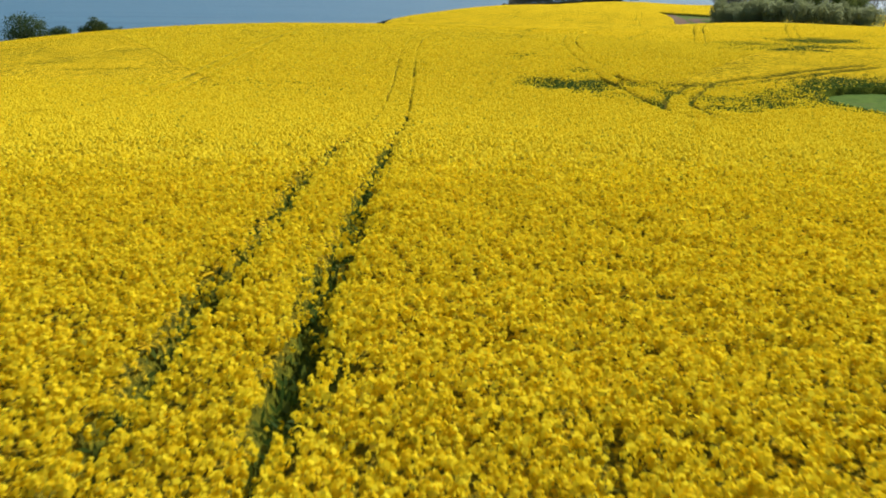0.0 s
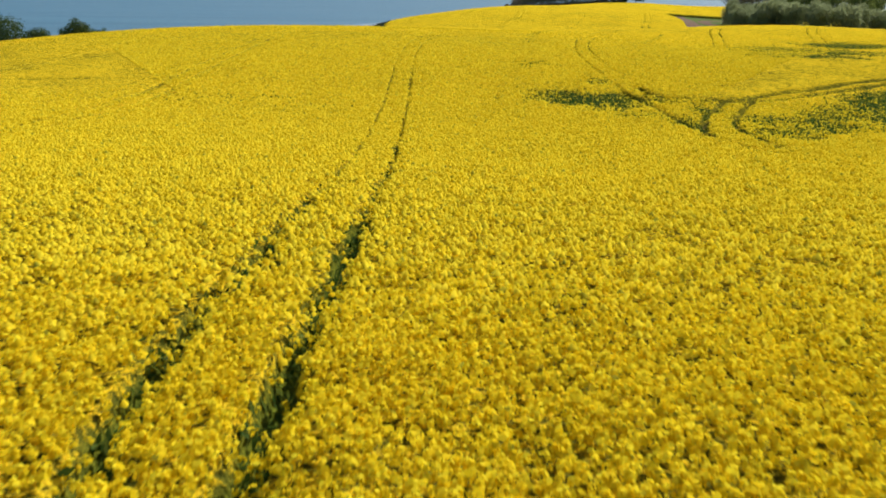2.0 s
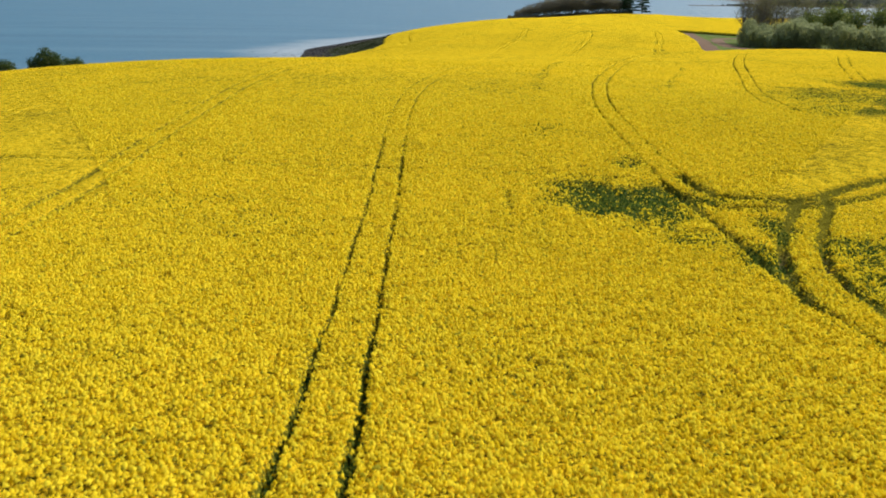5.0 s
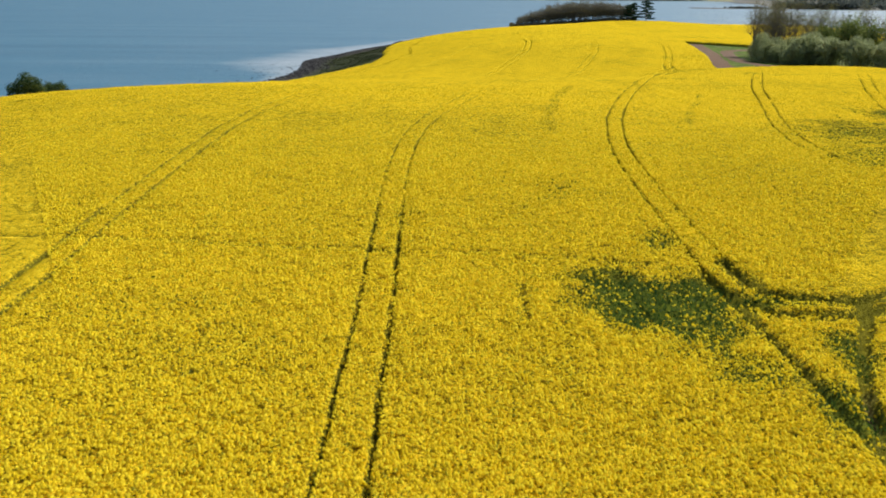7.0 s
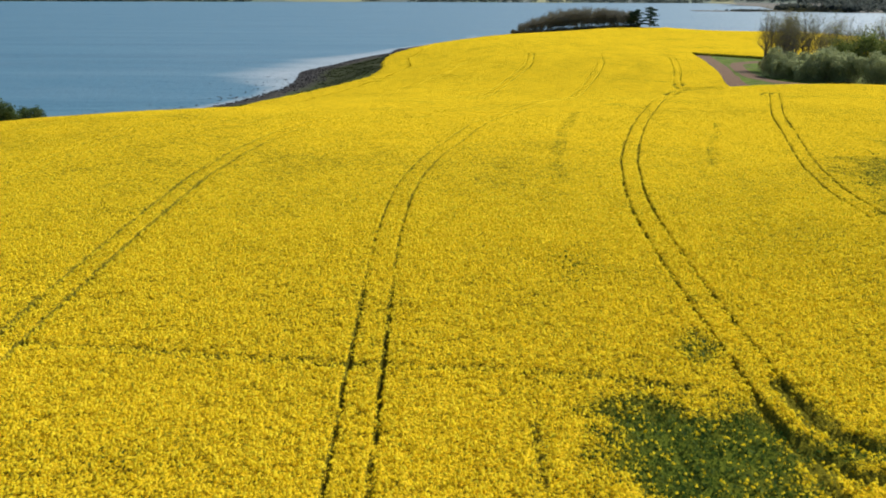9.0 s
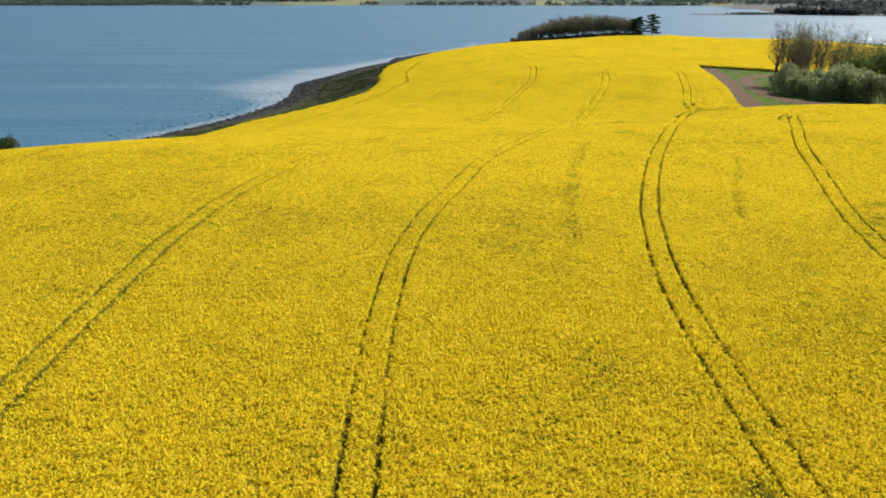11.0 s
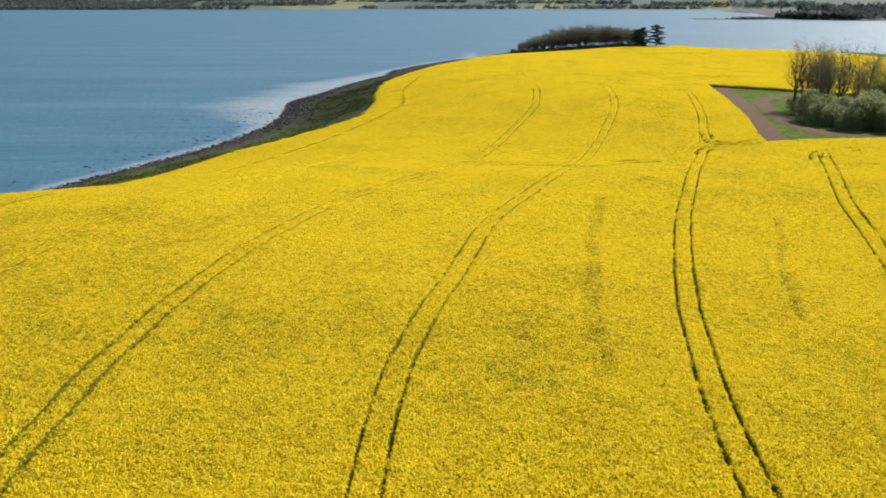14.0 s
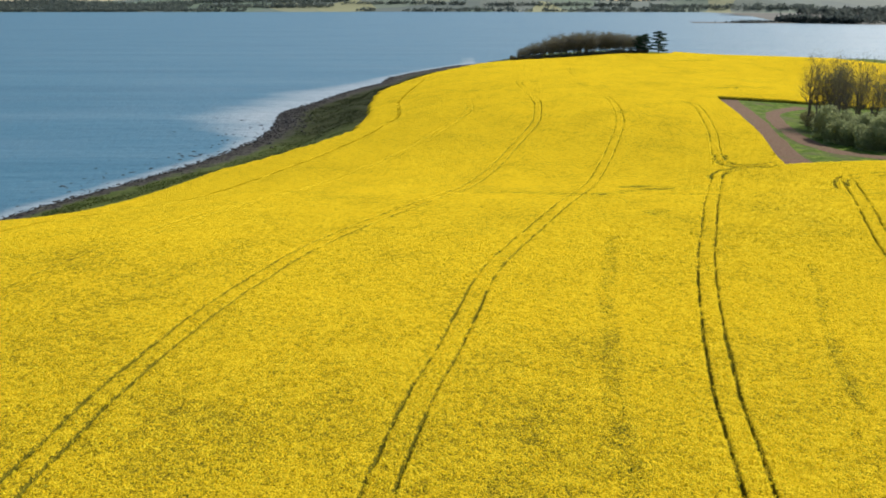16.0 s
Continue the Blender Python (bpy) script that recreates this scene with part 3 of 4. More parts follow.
X, Y = X.ravel(), Y.ravel()
rim = curve(Y, TRACK_EDGE)
X = np.where((np.abs(X - rim) < 0.3) & (Y > 270) & (Y < 398), rim - 0.02 - 0.12 * grain(X, Y, 1.0), X)
tall, bloom, leafy = crop_state(X, Y)
inside = in_field(X, Y)
tall = np.where(inside, tall * (1 - 0.7 * bare_soil(X, Y)), 0.0)
LIFT = 0.08 * step(52, 30, Y) + 0.20 * step(150, 90, Y)     # near the flight line the loose heads make up the top of the crop
Z = crest(X, Y) - CROP + np.clip(tall * CROP - LIFT + (grain(X, Y, 0.9) - 0.5) * 0.14 + (grain(X, Y, 3.2) - 0.5) * 0.12, -0.05, 2)
faces = sheet(cols_n, rows_n)
faces = faces[inside[faces].any(1)]
used = np.unique(faces)
renum = np.zeros(len(X), np.int64)
renum[used] = np.arange(len(used))
crop = mesh_object("rapeseed_field", np.stack([X, Y, Z], 1)[used], renum[faces], MAT_CANOPY)
give(crop, "bloom", np.where(inside, bloom * (1 - 0.05 * step(46, 26, Y) - 0.07 * step(100, 60, Y) - 0.03 * step(170, 110, Y)), 0.0)[used])
give(crop, "leafy", leafy[used])
give(crop, "bare", bare_soil(X, Y)[used])
tagged(crop, "flowering yellow rapeseed crop with green gaps and wheel ruts", "crop", kind="stuff")


def head_places(density, x1, y0, y1, keep):
    """Where flower heads stand: a scatter that thins out where the crop is green or driven down."""
    count = int(density * 2 * x1 * (y1 - y0))
    x, y = rng.uniform(-x1, x1, count), rng.uniform(y0, y1, count)
    ok = keep(x, y)
    x, y = x[ok], y[ok]
    t, b, _ = crop_state(x, y)
    ok = in_field(x, y) & (rng.random(len(x)) < np.clip(b * 1.25 - 0.05, 0.06, 1)) & (t > 0.5)
    x, y, t = x[ok], y[ok], t[ok]
    return x, y, crest(x, y) - CROP + t * CROP + (grain(x, y, 0.9) - 0.5) * 0.16 + (grain(x, y, 3.2) - 0.5) * 0.1 + rng.normal(0, 0.05, len(x))


def racemes(places, wide, high, sides, rings, name, label):
    """Upright flower heads: each a ragged knob of petals, widest low down, narrowing to its buds."""
    x, y, z = places
    n = len(x)
    lean = rng.normal(0, 0.22, (n, 2))
    size = rng.uniform(0.7, 1.3, (n, 1))
    turn = rng.uniform(0, 6.28, (n, 1))
    an = turn + np.arange(sides) * 2 * math.pi / sides
    V = []
    for level, out in rings:
        rad = wide * size * out * rng.uniform(0.6, 1.4, (n, sides))
        up = (level + rng.uniform(-0.18, 0.18, (n, sides)) * (level > 0)) * high * size
        V.append(np.stack([x[:, None] + np.cos(an) * rad + lean[:, :1] * up, y[:, None] + np.sin(an) * rad + lean[:, 1:] * up, z[:, None] + up - 0.6 * high], 2))
    top = np.stack([x + lean[:, 0] * high, y + lean[:, 1] * high, z + high * (size[:, 0] - 0.6)], 1)[:, None]
    v = np.concatenate(V + [top], 1)
    per, tris = v.shape[1], []
    for k in range(len(rings)):
        for i in range(sides):
            a, b = k * sides + i, k * sides + (i + 1) % sides
            if k + 1 < len(rings):
                tris += [(a, b, b + sides), (a, b + sides, a + sides)]
            else:
                tris.append((a, b, per - 1))
    f = (np.arange(n)[:, None, None] * per + np.array(tris)).reshape(-1, 3)
    return tagged(mesh_object(name, v.reshape(-1, 3), f, MAT_PETAL), label, "crop", kind="stuff")


def flower_clusters(places, petals, size, name, label):
    """Flower heads close by: each a loose dome of small petals that face outwards and up."""
    x, y, z = places
    n = len(x)
    d = rng.normal(0, 1, (n, petals, 3)) * np.array([1, 1, 0.8]) + np.array([0, 0, 0.45])
    d /= np.linalg.norm(d, axis=2, keepdims=True)
    grow = rng.uniform(0.65, 1.35, (n, 1, 1))
    c = np.stack([x, y, z], 1)[:, None, :] + d * np.array([0.05, 0.05, 0.08]) * grow * rng.uniform(0.6, 1.1, (n, petals, 1))
    face = d + rng.normal(0, 0.4, (n, petals, 3)) + np.array([0, 0, 0.35])
    face /= np.linalg.norm(face, axis=2, keepdims=True)
    b = np.cross(face, rng.normal(0, 1, (n, petals, 3)))
    b /= np.linalg.norm(b, axis=2, keepdims=True)
    a = np.cross(b, face)
    k = size * grow * rng.uniform(0.7, 1.3, (n, petals, 1))
    v = np.stack([c - a * k, c + b * k * 0.85, c + a * k, c - b * k * 0.85], 2).reshape(-1, 3)
    return tagged(mesh_object(name, v, np.arange(len(v)).reshape(-1, 4), MAT_OPEN_PETAL, smooth=False), label, "crop", kind="stuff")


def specks(places, size, name, label):
    """Far flower heads: one tilted leaf of colour each."""
    x, y, z = places
    n = len(x)
    c = np.stack([x, y, z], 1)
    up = rng.normal(0, 1, (n, 3)) * 0.55 + np.array([0, 0, 0.5])
    up /= np.linalg.norm(up, axis=1, keepdims=True)
    b = np.cross(up, np.array([0, 0, 1.0]) + rng.normal(0, 1, (n, 3)) * 0.25)
    b /= np.linalg.norm(b, axis=1, keepdims=True)
    a = np.cross(b, up) * 1.25
    k = size * rng.uniform(0.7, 1.3, (n, 1))
    v = np.stack([c - a * k, c + b * k * 0.8, c + a * k, c - b * k * 0.8], 1).reshape(-1, 3)
    return tagged(mesh_object(name, v, np.arange(4 * n).reshape(-1, 4), MAT_PETAL, smooth=False), label, "crop", kind="stuff")


def band(y0, y1, y2, y3):
    """Keeps what lies in the wedge before the flight, thinning out softly towards both ends."""
    return lambda x, y: (np.abs(x) < (3.5 + 0.56 * y) * (1 + 0.35 * rng.random(len(x)) ** 2)) & (rng.random(len(x)) < step(y0, y1, y) * step(y3, y2, y))


flower_clusters(head_places(85, 24, 4, 30, band(3, 4, 21, 30)), 9, 0.04, "rapeseed_heads", "loose yellow rapeseed flower heads on green stems")
racemes(head_places(55, 66, 20, 96, band(20, 30, 62, 96)), 0.078, 0.11, 4, ((0.1, 1.0),), "rapeseed_heads", "yellow rapeseed flower heads in the hollow")


def rise(x, y):
    """Keeps what lies on the rise that the flight climbs over, thinning out at both ends."""
    return (np.abs(x - 0.05 * (y - 90)) < 5 + 0.57 * (y - 55)) & (rng.random(len(x)) < step(64, 96, y) * step(172, 135, y))


racemes(head_places(24, 72, 64, 172, rise), 0.095, 0.13, 3, ((0.1, 1.0),), "rapeseed_heads", "yellow rapeseed flower heads on the near side of the rise")
specks(head_places(6, 100, 125, 215, band(125, 172, 180, 215)), 0.085, "rapeseed_heads", "yellow rapeseed flower heads over the rise")

# green leaves and stems that show where the crop is thin
n = 900000
x, y = rng.uniform(-45, 85, n), 3 + 200 * rng.random(n) ** 1.4
ok = np.abs(x) < 6 + 0.6 * y
x, y = x[ok], y[ok]
t, b, leafy = crop_state(x, y)
ok = in_field(x, y) & (rng.random(len(x)) < leafy * 1.6) & (t > 0.1)
x, y, t = x[ok], y[ok], t[ok]
z = crest(x, y) - CROP + t * CROP * rng.uniform(0.75, 1.06, len(x))
n = len(x)
c = np.stack([x, y, z], 1)
a = rng.normal(0, 1, (n, 3)) * np.array([0.6, 0.6, 1.0])
a /= np.linalg.norm(a, axis=1, keepdims=True)
b = np.cross(a, rng.normal(0, 1, (n, 3)))
b /= np.linalg.norm(b, axis=1, keepdims=True)
k = rng.uniform(0.07, 0.15, (n, 1)) * (1 + 0.003 * y[:, None])
v = np.stack([c - a * k, c + b * k * 0.35, c + a * k, c - b * k * 0.35], 1).reshape(-1, 3)
tagged(mesh_object("rapeseed_leaves", v, np.arange(len(v)).reshape(-1, 4), MAT_STEM, smooth=False), "green rapeseed leaves and stems in the thin patches", "crop", kind="stuff")

# ---- tracks in the yard ----


def strip(name, pts, width, label):
    """A worn track that lies over the ground along a bent middle line (x, y)."""
    p = np.array(pts, float)
    d = np.concatenate([[0], np.cumsum(np.hypot(*np.diff(p, axis=0).T))])
    t = np.arange(0, d[-1], 1.5)
    x, y = np.interp(t, d, p[:, 0]), np.interp(t, d, p[:, 1])
    for _ in range(4):
        x[1:-1], y[1:-1] = (x[:-2] + x[2:] + 2 * x[1:-1]) / 4, (y[:-2] + y[2:] + 2 * y[1:-1]) / 4
    tx, ty = np.gradient(x), np.gradient(y)
    n = np.hypot(tx, ty)
    across = np.linspace(-0.5, 0.5, 9)
    w = width * (1 + 0.3 * (grain(x, y, 9) - 0.5))
    gx_ = x[:, None] + across * w[:, None] * (-ty / n)[:, None]
    gy_ = y[:, None] + across * w[:, None] * (tx / n)[:, None]
    edge = np.abs(across) * 2
    z = ground_height(gx_.ravel(), gy_.ravel()).reshape(gx_.shape) + 0.07 - 0.05 * (edge > 0.95) - 0.03 * (np.abs(edge - 0.5) < 0.2)
    ob = mesh_object(name, np.stack([gx_, gy_, z], 2).reshape(-1, 3), sheet(9, len(x)), MAT_TRACK)
    return tagged(ob, label, "track", kind="structure")


strip("road", [(103, 400), (100, 386), (95, 360), (90, 336), (84.6, 312), (80.3, 294), (77.3, 279), (76.5, 270)], 7.0, "bare reddish-brown farm track along the field edge")
strip("road", [(124, 386), (114, 376), (105.5, 364), (100.5, 349), (96, 331), (92, 311), (90.2, 297), (91.5, 286), (97, 279), (112, 274), (130, 271)], 4.6, "reddish-brown worn loop of farm track in grass")

# ---- trees ----


def tube(verts, faces, a, b, ra, rb, sides=6):
    a, b = np.array(a, float), np.array(b, float)
    d = (b - a) / np.linalg.norm(b - a)
    u = np.cross(d, (0.3, 0.9, 0.2))
    u /= np.linalg.norm(u)
    v = np.cross(d, u)
    base = len(verts)
    for c, r in ((a, ra), (b, rb)):
        for i in range(sides):
            an = 2 * math.pi * i / sides
            verts.append(c + r * (math.cos(an) * u + math.sin(an) * v))
    for i in range(sides):
        j = (i + 1) % sides
        faces.append((base + i, base + j, base + sides + j, base + sides + i))


def wood(height, spread, bole, seed, limbs=9, twigs=3):
    """Trunk with limbs that fork; also gives the tips, where the crown grows."""
    r = np.random.default_rng(seed)
    tv, tf, lv, lf, tips = [], [], [], [], []
    p, rad = np.array([0.0, 0.0, -0.4]), 0.022 * height
    nodes = []
    for i in range(7):
        q = p + np.array([r.normal(0, 0.012 * height), r.normal(0, 0.012 * height), height * 0.13])
        tube(tv, tf, p, q, rad, rad * 0.82, 8)
        p, rad = q, rad * 0.82
        nodes.append((p.copy(), rad))
    tips.append(p)
    for i in range(limbs):
        k = min(6, int(1 + bole * 6 + i * (5.5 - bole * 6) / limbs))
        a, ra = nodes[k]
        an = i * 2.4 + r.uniform(-0.5, 0.5)
        out = spread * r.uniform(0.55, 1.0) * (1.0 - 0.45 * abs(a[2] / height - 0.5))
        up = height * r.uniform(0.12, 0.3)
        mid = a + np.array([math.cos(an) * out * 0.5, math.sin(an) * out * 0.5, up * 0.55])
        end = a + np.array([math.cos(an) * out, math.sin(an) * out, up])
        tube(lv, lf, a, mid, ra * 0.55, ra * 0.38, 5)
        tube(lv, lf, mid, end, ra * 0.38, ra * 0.12, 5)
        tips += [end, mid]
        for _ in range(twigs):
            tw = mid + (end - mid) * r.uniform(0.2, 0.9) + r.normal(0, 1, 3) * spread * 0.22 + np.array([0, 0, height * 0.06])
            tube(lv, lf, mid + (end - mid) * 0.4, tw, ra * 0.2, ra * 0.06, 4)
            tips.append(tw)
    return tv, tf, lv, lf, np.array(tips)


def leaves(centres, radius, count, size, seed, flat=0.7):
    r = np.random.default_rng(seed)
    c = centres[r.integers(0, len(centres), count)] + r.normal(0, 1, (count, 3)) * radius * np.array([1, 1, flat])
    a = r.normal(0, 1, (count, 3))
    a /= np.linalg.norm(a, axis=1, keepdims=True)
    b = np.cross(a, r.normal(0, 1, (count, 3)))
    b /= np.linalg.norm(b, axis=1, keepdims=True)
    k = size * r.uniform(0.6, 1.4, (count, 1))
    return np.stack([c - a * k, c + b * k * 0.6, c + a * k, c - b * k * 0.6], 1).reshape(-1, 3)


def make_tree(name, label, category, height, spread, bole, seed, leaf_count, leaf_size, clump, leaf_mat, limbs=9, group="", twigs=3):
    root = tagged(new(name), label, category, group)
    tv, tf, lv, lf, tips = wood(height, spread, bole, seed, limbs, twigs)
    mesh_object("trunk", tv, tf, MAT_BARK, root)
    mesh_object("branching", lv, lf, MAT_BARK, root)
    v = leaves(tips, clump, leaf_count, leaf_size, seed + 1)
    v = v[: len(v) // 4 * 4]
    mesh_object("crown", v, np.arange(len(v)).reshape(-1, 4), leaf_mat, root, smooth=False)
    return root


def make_bush(name, label, height, spread, seed, leaf_count, leaf_size, mat, group=""):
    """A many-stemmed shrub: short stems and a lumpy mass of leaves with gaps."""
    root = tagged(new(name), label, "bush", group)
    r = np.random.default_rng(seed)
    sv, sf, lobes = [], [], []
    for i in range(9):
        an, d = i * 2.4, spread * 0.75 * math.sqrt(r.uniform(0.02, 1))
        top = np.array([math.cos(an) * d, math.sin(an) * d, height * r.uniform(0.45, 0.8) * (1.05 - 0.35 * d / spread)])
        tube(sv, sf, (top[0] * 0.2, top[1] * 0.2, -0.3), top, 0.09, 0.03, 5)
        lobes.append(top)
    mesh_object("stool", sv, sf, MAT_BARK, root)
    lobes = np.array(lobes)
    pick = lobes[r.integers(0, 9, leaf_count)]
    d = r.normal(0, 1, (leaf_count, 3))
    d /= np.linalg.norm(d, axis=1, keepdims=True)
    rad = np.cbrt(r.uniform(0.5, 1.0, (leaf_count, 1)))
    c = pick + d * rad * np.array([spread * 0.36, spread * 0.36, height * 0.28]) * (0.75 + 0.5 * r.random((leaf_count, 1)))
    low = r.random(leaf_count) < 0.25
    c[low, 2] *= r.random(low.sum())
    c[:, 2] = np.maximum(c[:, 2], 0.1)
    face = d + r.normal(0, 0.45, (leaf_count, 3))
    face /= np.linalg.norm(face, axis=1, keepdims=True)
    a = np.cross(face, r.normal(0, 1, (leaf_count, 3)))
    a /= np.linalg.norm(a, axis=1, keepdims=True)
    b = np.cross(face, a)
    k = leaf_size * r.uniform(0.6, 1.4, (leaf_count, 1))
    v = np.stack([c - a * k, c + b * k * 0.6, c + a * k, c - b * k * 0.6], 1).reshape(-1, 3)
    mesh_object("foliage", v, np.arange(len(v)).reshape(-1, 4), mat, root, smooth=False)
    return root


def stand(ob, x, y, turn=0, size=1.0, sink=0.1):
    z = float(ground_height(np.array([x]), np.array([y]))[0]) - sink
    ob.matrix_world = pose(x, y, z, 0, 0, turn) @ Matrix.Diagonal((size, size, size, 1))
    return ob


def repeat(ob, x, y, turn=0, size=1.0, sink=0.1):
    z = float(ground_height(np.array([x]), np.array([y]))[0]) - sink
    c = copy_thing(ob, pose(x, y, z, 0, 0, turn))
    c.scale = (size, size, size)
    return c


# tall budding trees behind the yard
tall_a = stand(make_tree("tall_tree", "tall slender budding tree with bare trunk beside the yard", "tree", 17.0, 3.3, 0.22, 11, 1500, 0.105, 1.0, MAT_LEAF_BUD, 24, "tall trees by the yard", 7), 106, 338)
tall_b = stand(make_tree("tall_tree", "tall slender budding tree with pale leaf tips beside the yard", "tree", 15.5, 3.1, 0.26, 23, 1300, 0.105, 1.0, MAT_LEAF_BUD, 22, "tall trees by the yard", 7), 109, 331, 40)
tall_c = stand(make_tree("tall_tree", "broad tree in fresh green leaf beside the yard", "tree", 12.5, 4.2, 0.1, 37, 4600, 0.26, 1.3, MAT_LEAF_OAK, 18, "tall trees by the yard"), 123, 304, 80)
r = np.random.default_rng(41)
for i in range(46):
    x = 106 + 58 * ((i + 0.5) / 46) ** 1.7 + r.normal(0, 0.6)
    y = 318 + (i * 7 % 5) * 5.5 + r.normal(0, 1.5)
    repeat((tall_a, tall_b)[i % 2], x, y, r.uniform(0, 360), r.uniform(0.8, 1.05))
for x, y, turn, size in ((130, 306, 140, 0.95), (138, 302, 300, 1.05), (147, 310, 60, 1.0), (119, 312, 220, 0.85)):
    repeat(tall_c, x, y, turn, size)

thicket = stand(make_bush("thicket_bush", "brown half-bare thicket bush under the tall trees", 5.0, 3.0, 91, 1700, 0.2, MAT_LEAF_BUD, "thicket under the trees"), 104, 327)
for i in range(9):
    repeat(thicket, 104 + i * 2.2, 320 + (i % 3) * 4, i * 70, 0.65 + 0.07 * (i % 4))
for x, y, turn, size in ((109, 345, 30, 0.8), (112, 341, 140, 0.9), (106.5, 337, 250, 0.75), (113, 349, 310, 0.7), (108, 331, 80, 0.85)):
    repeat(thicket, x, y, turn, size)

# rounded willow shrubs in front of them
bush_a = stand(make_bush("willow_bush", "rounded grey-green willow shrub at the edge of the yard", 8.6, 5.4, 5, 11000, 0.21, MAT_LEAF_WILLOW, "shrubs by the yard"), 99, 308)
bush_b = stand(make_bush("willow_bush", "low rounded willow shrub at the edge of the yard", 7.6, 5.0, 9, 10000, 0.21, MAT_LEAF_WILLOW, "shrubs by the yard"), 104, 300, 50)
for i, (x, y, k, turn, size) in enumerate([(98, 300, 1, 20, 0.8), (105, 292, 0, 90, 1.0), (111, 288, 1, 160, 1.05), (101, 291, 1, 220, 0.85), (116, 283, 0, 260, 1.0), (123, 280, 1, 310, 1.1), (110, 297, 0, 15, 1.1), (130, 284, 0, 75, 1.0), (137, 280, 1, 190, 1.1)]):
    repeat((bush_a, bush_b)[k], x, y, turn, size)

# the grove on the far hill
grove_a = stand(make_tree("grove_tree", "wind-shaped bare-twigged tree of the hilltop grove", "tree", 13.0, 3.8, 0.12, 51, 1500, 0.31, 1.05, MAT_LEAF_GROVE, 16, "trees of the grove"), 80, 668)
grove_b = stand(make_tree("grove_tree", "dark crowned tree of the hilltop grove", "tree", 12.0, 4.0, 0.12, 63, 1500, 0.32, 1.1, MAT_LEAF_GROVE, 14, "trees of the grove"), 72, 664, 60)
r = np.random.default_rng(3)
for i in range(66):
    t = (i + 0.5) / 66
    x = 49 + 80 * t + r.normal(0, 1.0)
    y = 656 + (i % 4) * 5 + r.normal(0, 1.2)
    size = (0.45 + 0.52 * math.sin(min(t * 2.6, 1.57))) * (1.0 if t < 0.5 else 1.0 - 0.5 * (t - 0.5)) * r.uniform(0.92, 1.08)
    repeat((grove_a, grove_b)[i % 2], x, y, r.uniform(0, 360), size)
hedge = stand(make_bush("grove_bush", "low dark undergrowth bush at the foot of the grove", 4.2, 4.0, 77, 1800, 0.35, MAT_LEAF_GROVE, "undergrowth of the grove"), 46, 652)
for i in range(24):
    repeat(hedge, 48 + i * 3.6, 652 + (i % 2) * 2.5, i * 50, 0.7 + 0.05 * (i % 5))


def make_pine(name, label, height, seed):
    """A dark pine: straight trunk and flat plates of needles, irregular, with gaps."""
    root = tagged(new(name), label, "tree", "pines of the grove")
    r = np.random.default_rng(seed)
    tv, tf, lv, lf = [], [], [], []
    tube(tv, tf, (0, 0, -0.3), (0.1, 0, height * 0.6), 0.3, 0.2, 8)
    tube(tv, tf, (0.1, 0, height * 0.6), (0.0, 0.1, height * 0.97), 0.2, 0.05, 8)
    tips = []
    for i in range(15):
        z = height * (0.14 + 0.82 * i / 15)
        an, out = i * 2.4, (1 - 0.62 * (z / height) ** 2) * height * 0.46 * r.uniform(0.6, 1.1)
        end = np.array([math.cos(an) * out, math.sin(an) * out, z + 0.6])
        tube(lv, lf, (0, 0, z), end, 0.09, 0.03, 4)
        tips += [end, end * np.array([0.65, 0.65, 1]), end * np.array([0.35, 0.35, 1])]
    tips.append(np.array([0, 0, height]))
    mesh_object("trunk", tv, tf, MAT_BARK, root)
    mesh_object("branching", lv, lf, MAT_BARK, root)
    v = leaves(np.array(tips), 0.75, 4200, 0.34, seed + 2, 0.28)
    mesh_object("crown", v, np.arange(len(v)).reshape(-1, 4), MAT_LEAF_PINE, root, smooth=False)
    return root


pine = stand(make_pine("pine_tree", "dark evergreen pine at the end of the grove", 13.2, 71), 139.5, 652, 0, 1.08)
repeat(pine, 131, 653, 130, 0.95)
repeat(pine, 127, 655, 250, 0.85)

# bushes on the slope above the shore
coast_a = stand(make_bush("coast_bush", "dark green bush on the slope above the shore", 5.4, 3.6, 17, 3600, 0.2, MAT_LEAF_DARK, "bushes above the shore"), -86.5, 212)
coast_b = stand(make_bush("coast_bush", "small dark bush on the slope above the shore", 4.2, 3.0, 19, 2200, 0.18, MAT_LEAF_DARK, "bushes above the shore"), -85.2, 222, 40)
coast_tree = stand(make_tree("hawthorn_tree", "low spreading tree with green crown above the shore", "tree", 6.5, 4.4, 0.12, 81, 7500, 0.17, 0.8, MAT_LEAF_DARK, 15), -95.0, 194, 0, 1.12)
repeat(coast_b, -89.5, 200, 130, 0.9)
repeat(coast_a, -101, 190, 200, 0.95)
repeat(coast_b, -87, 217, 280, 1.0)
repeat(coast_a, -91.5, 207, 75, 0.7)

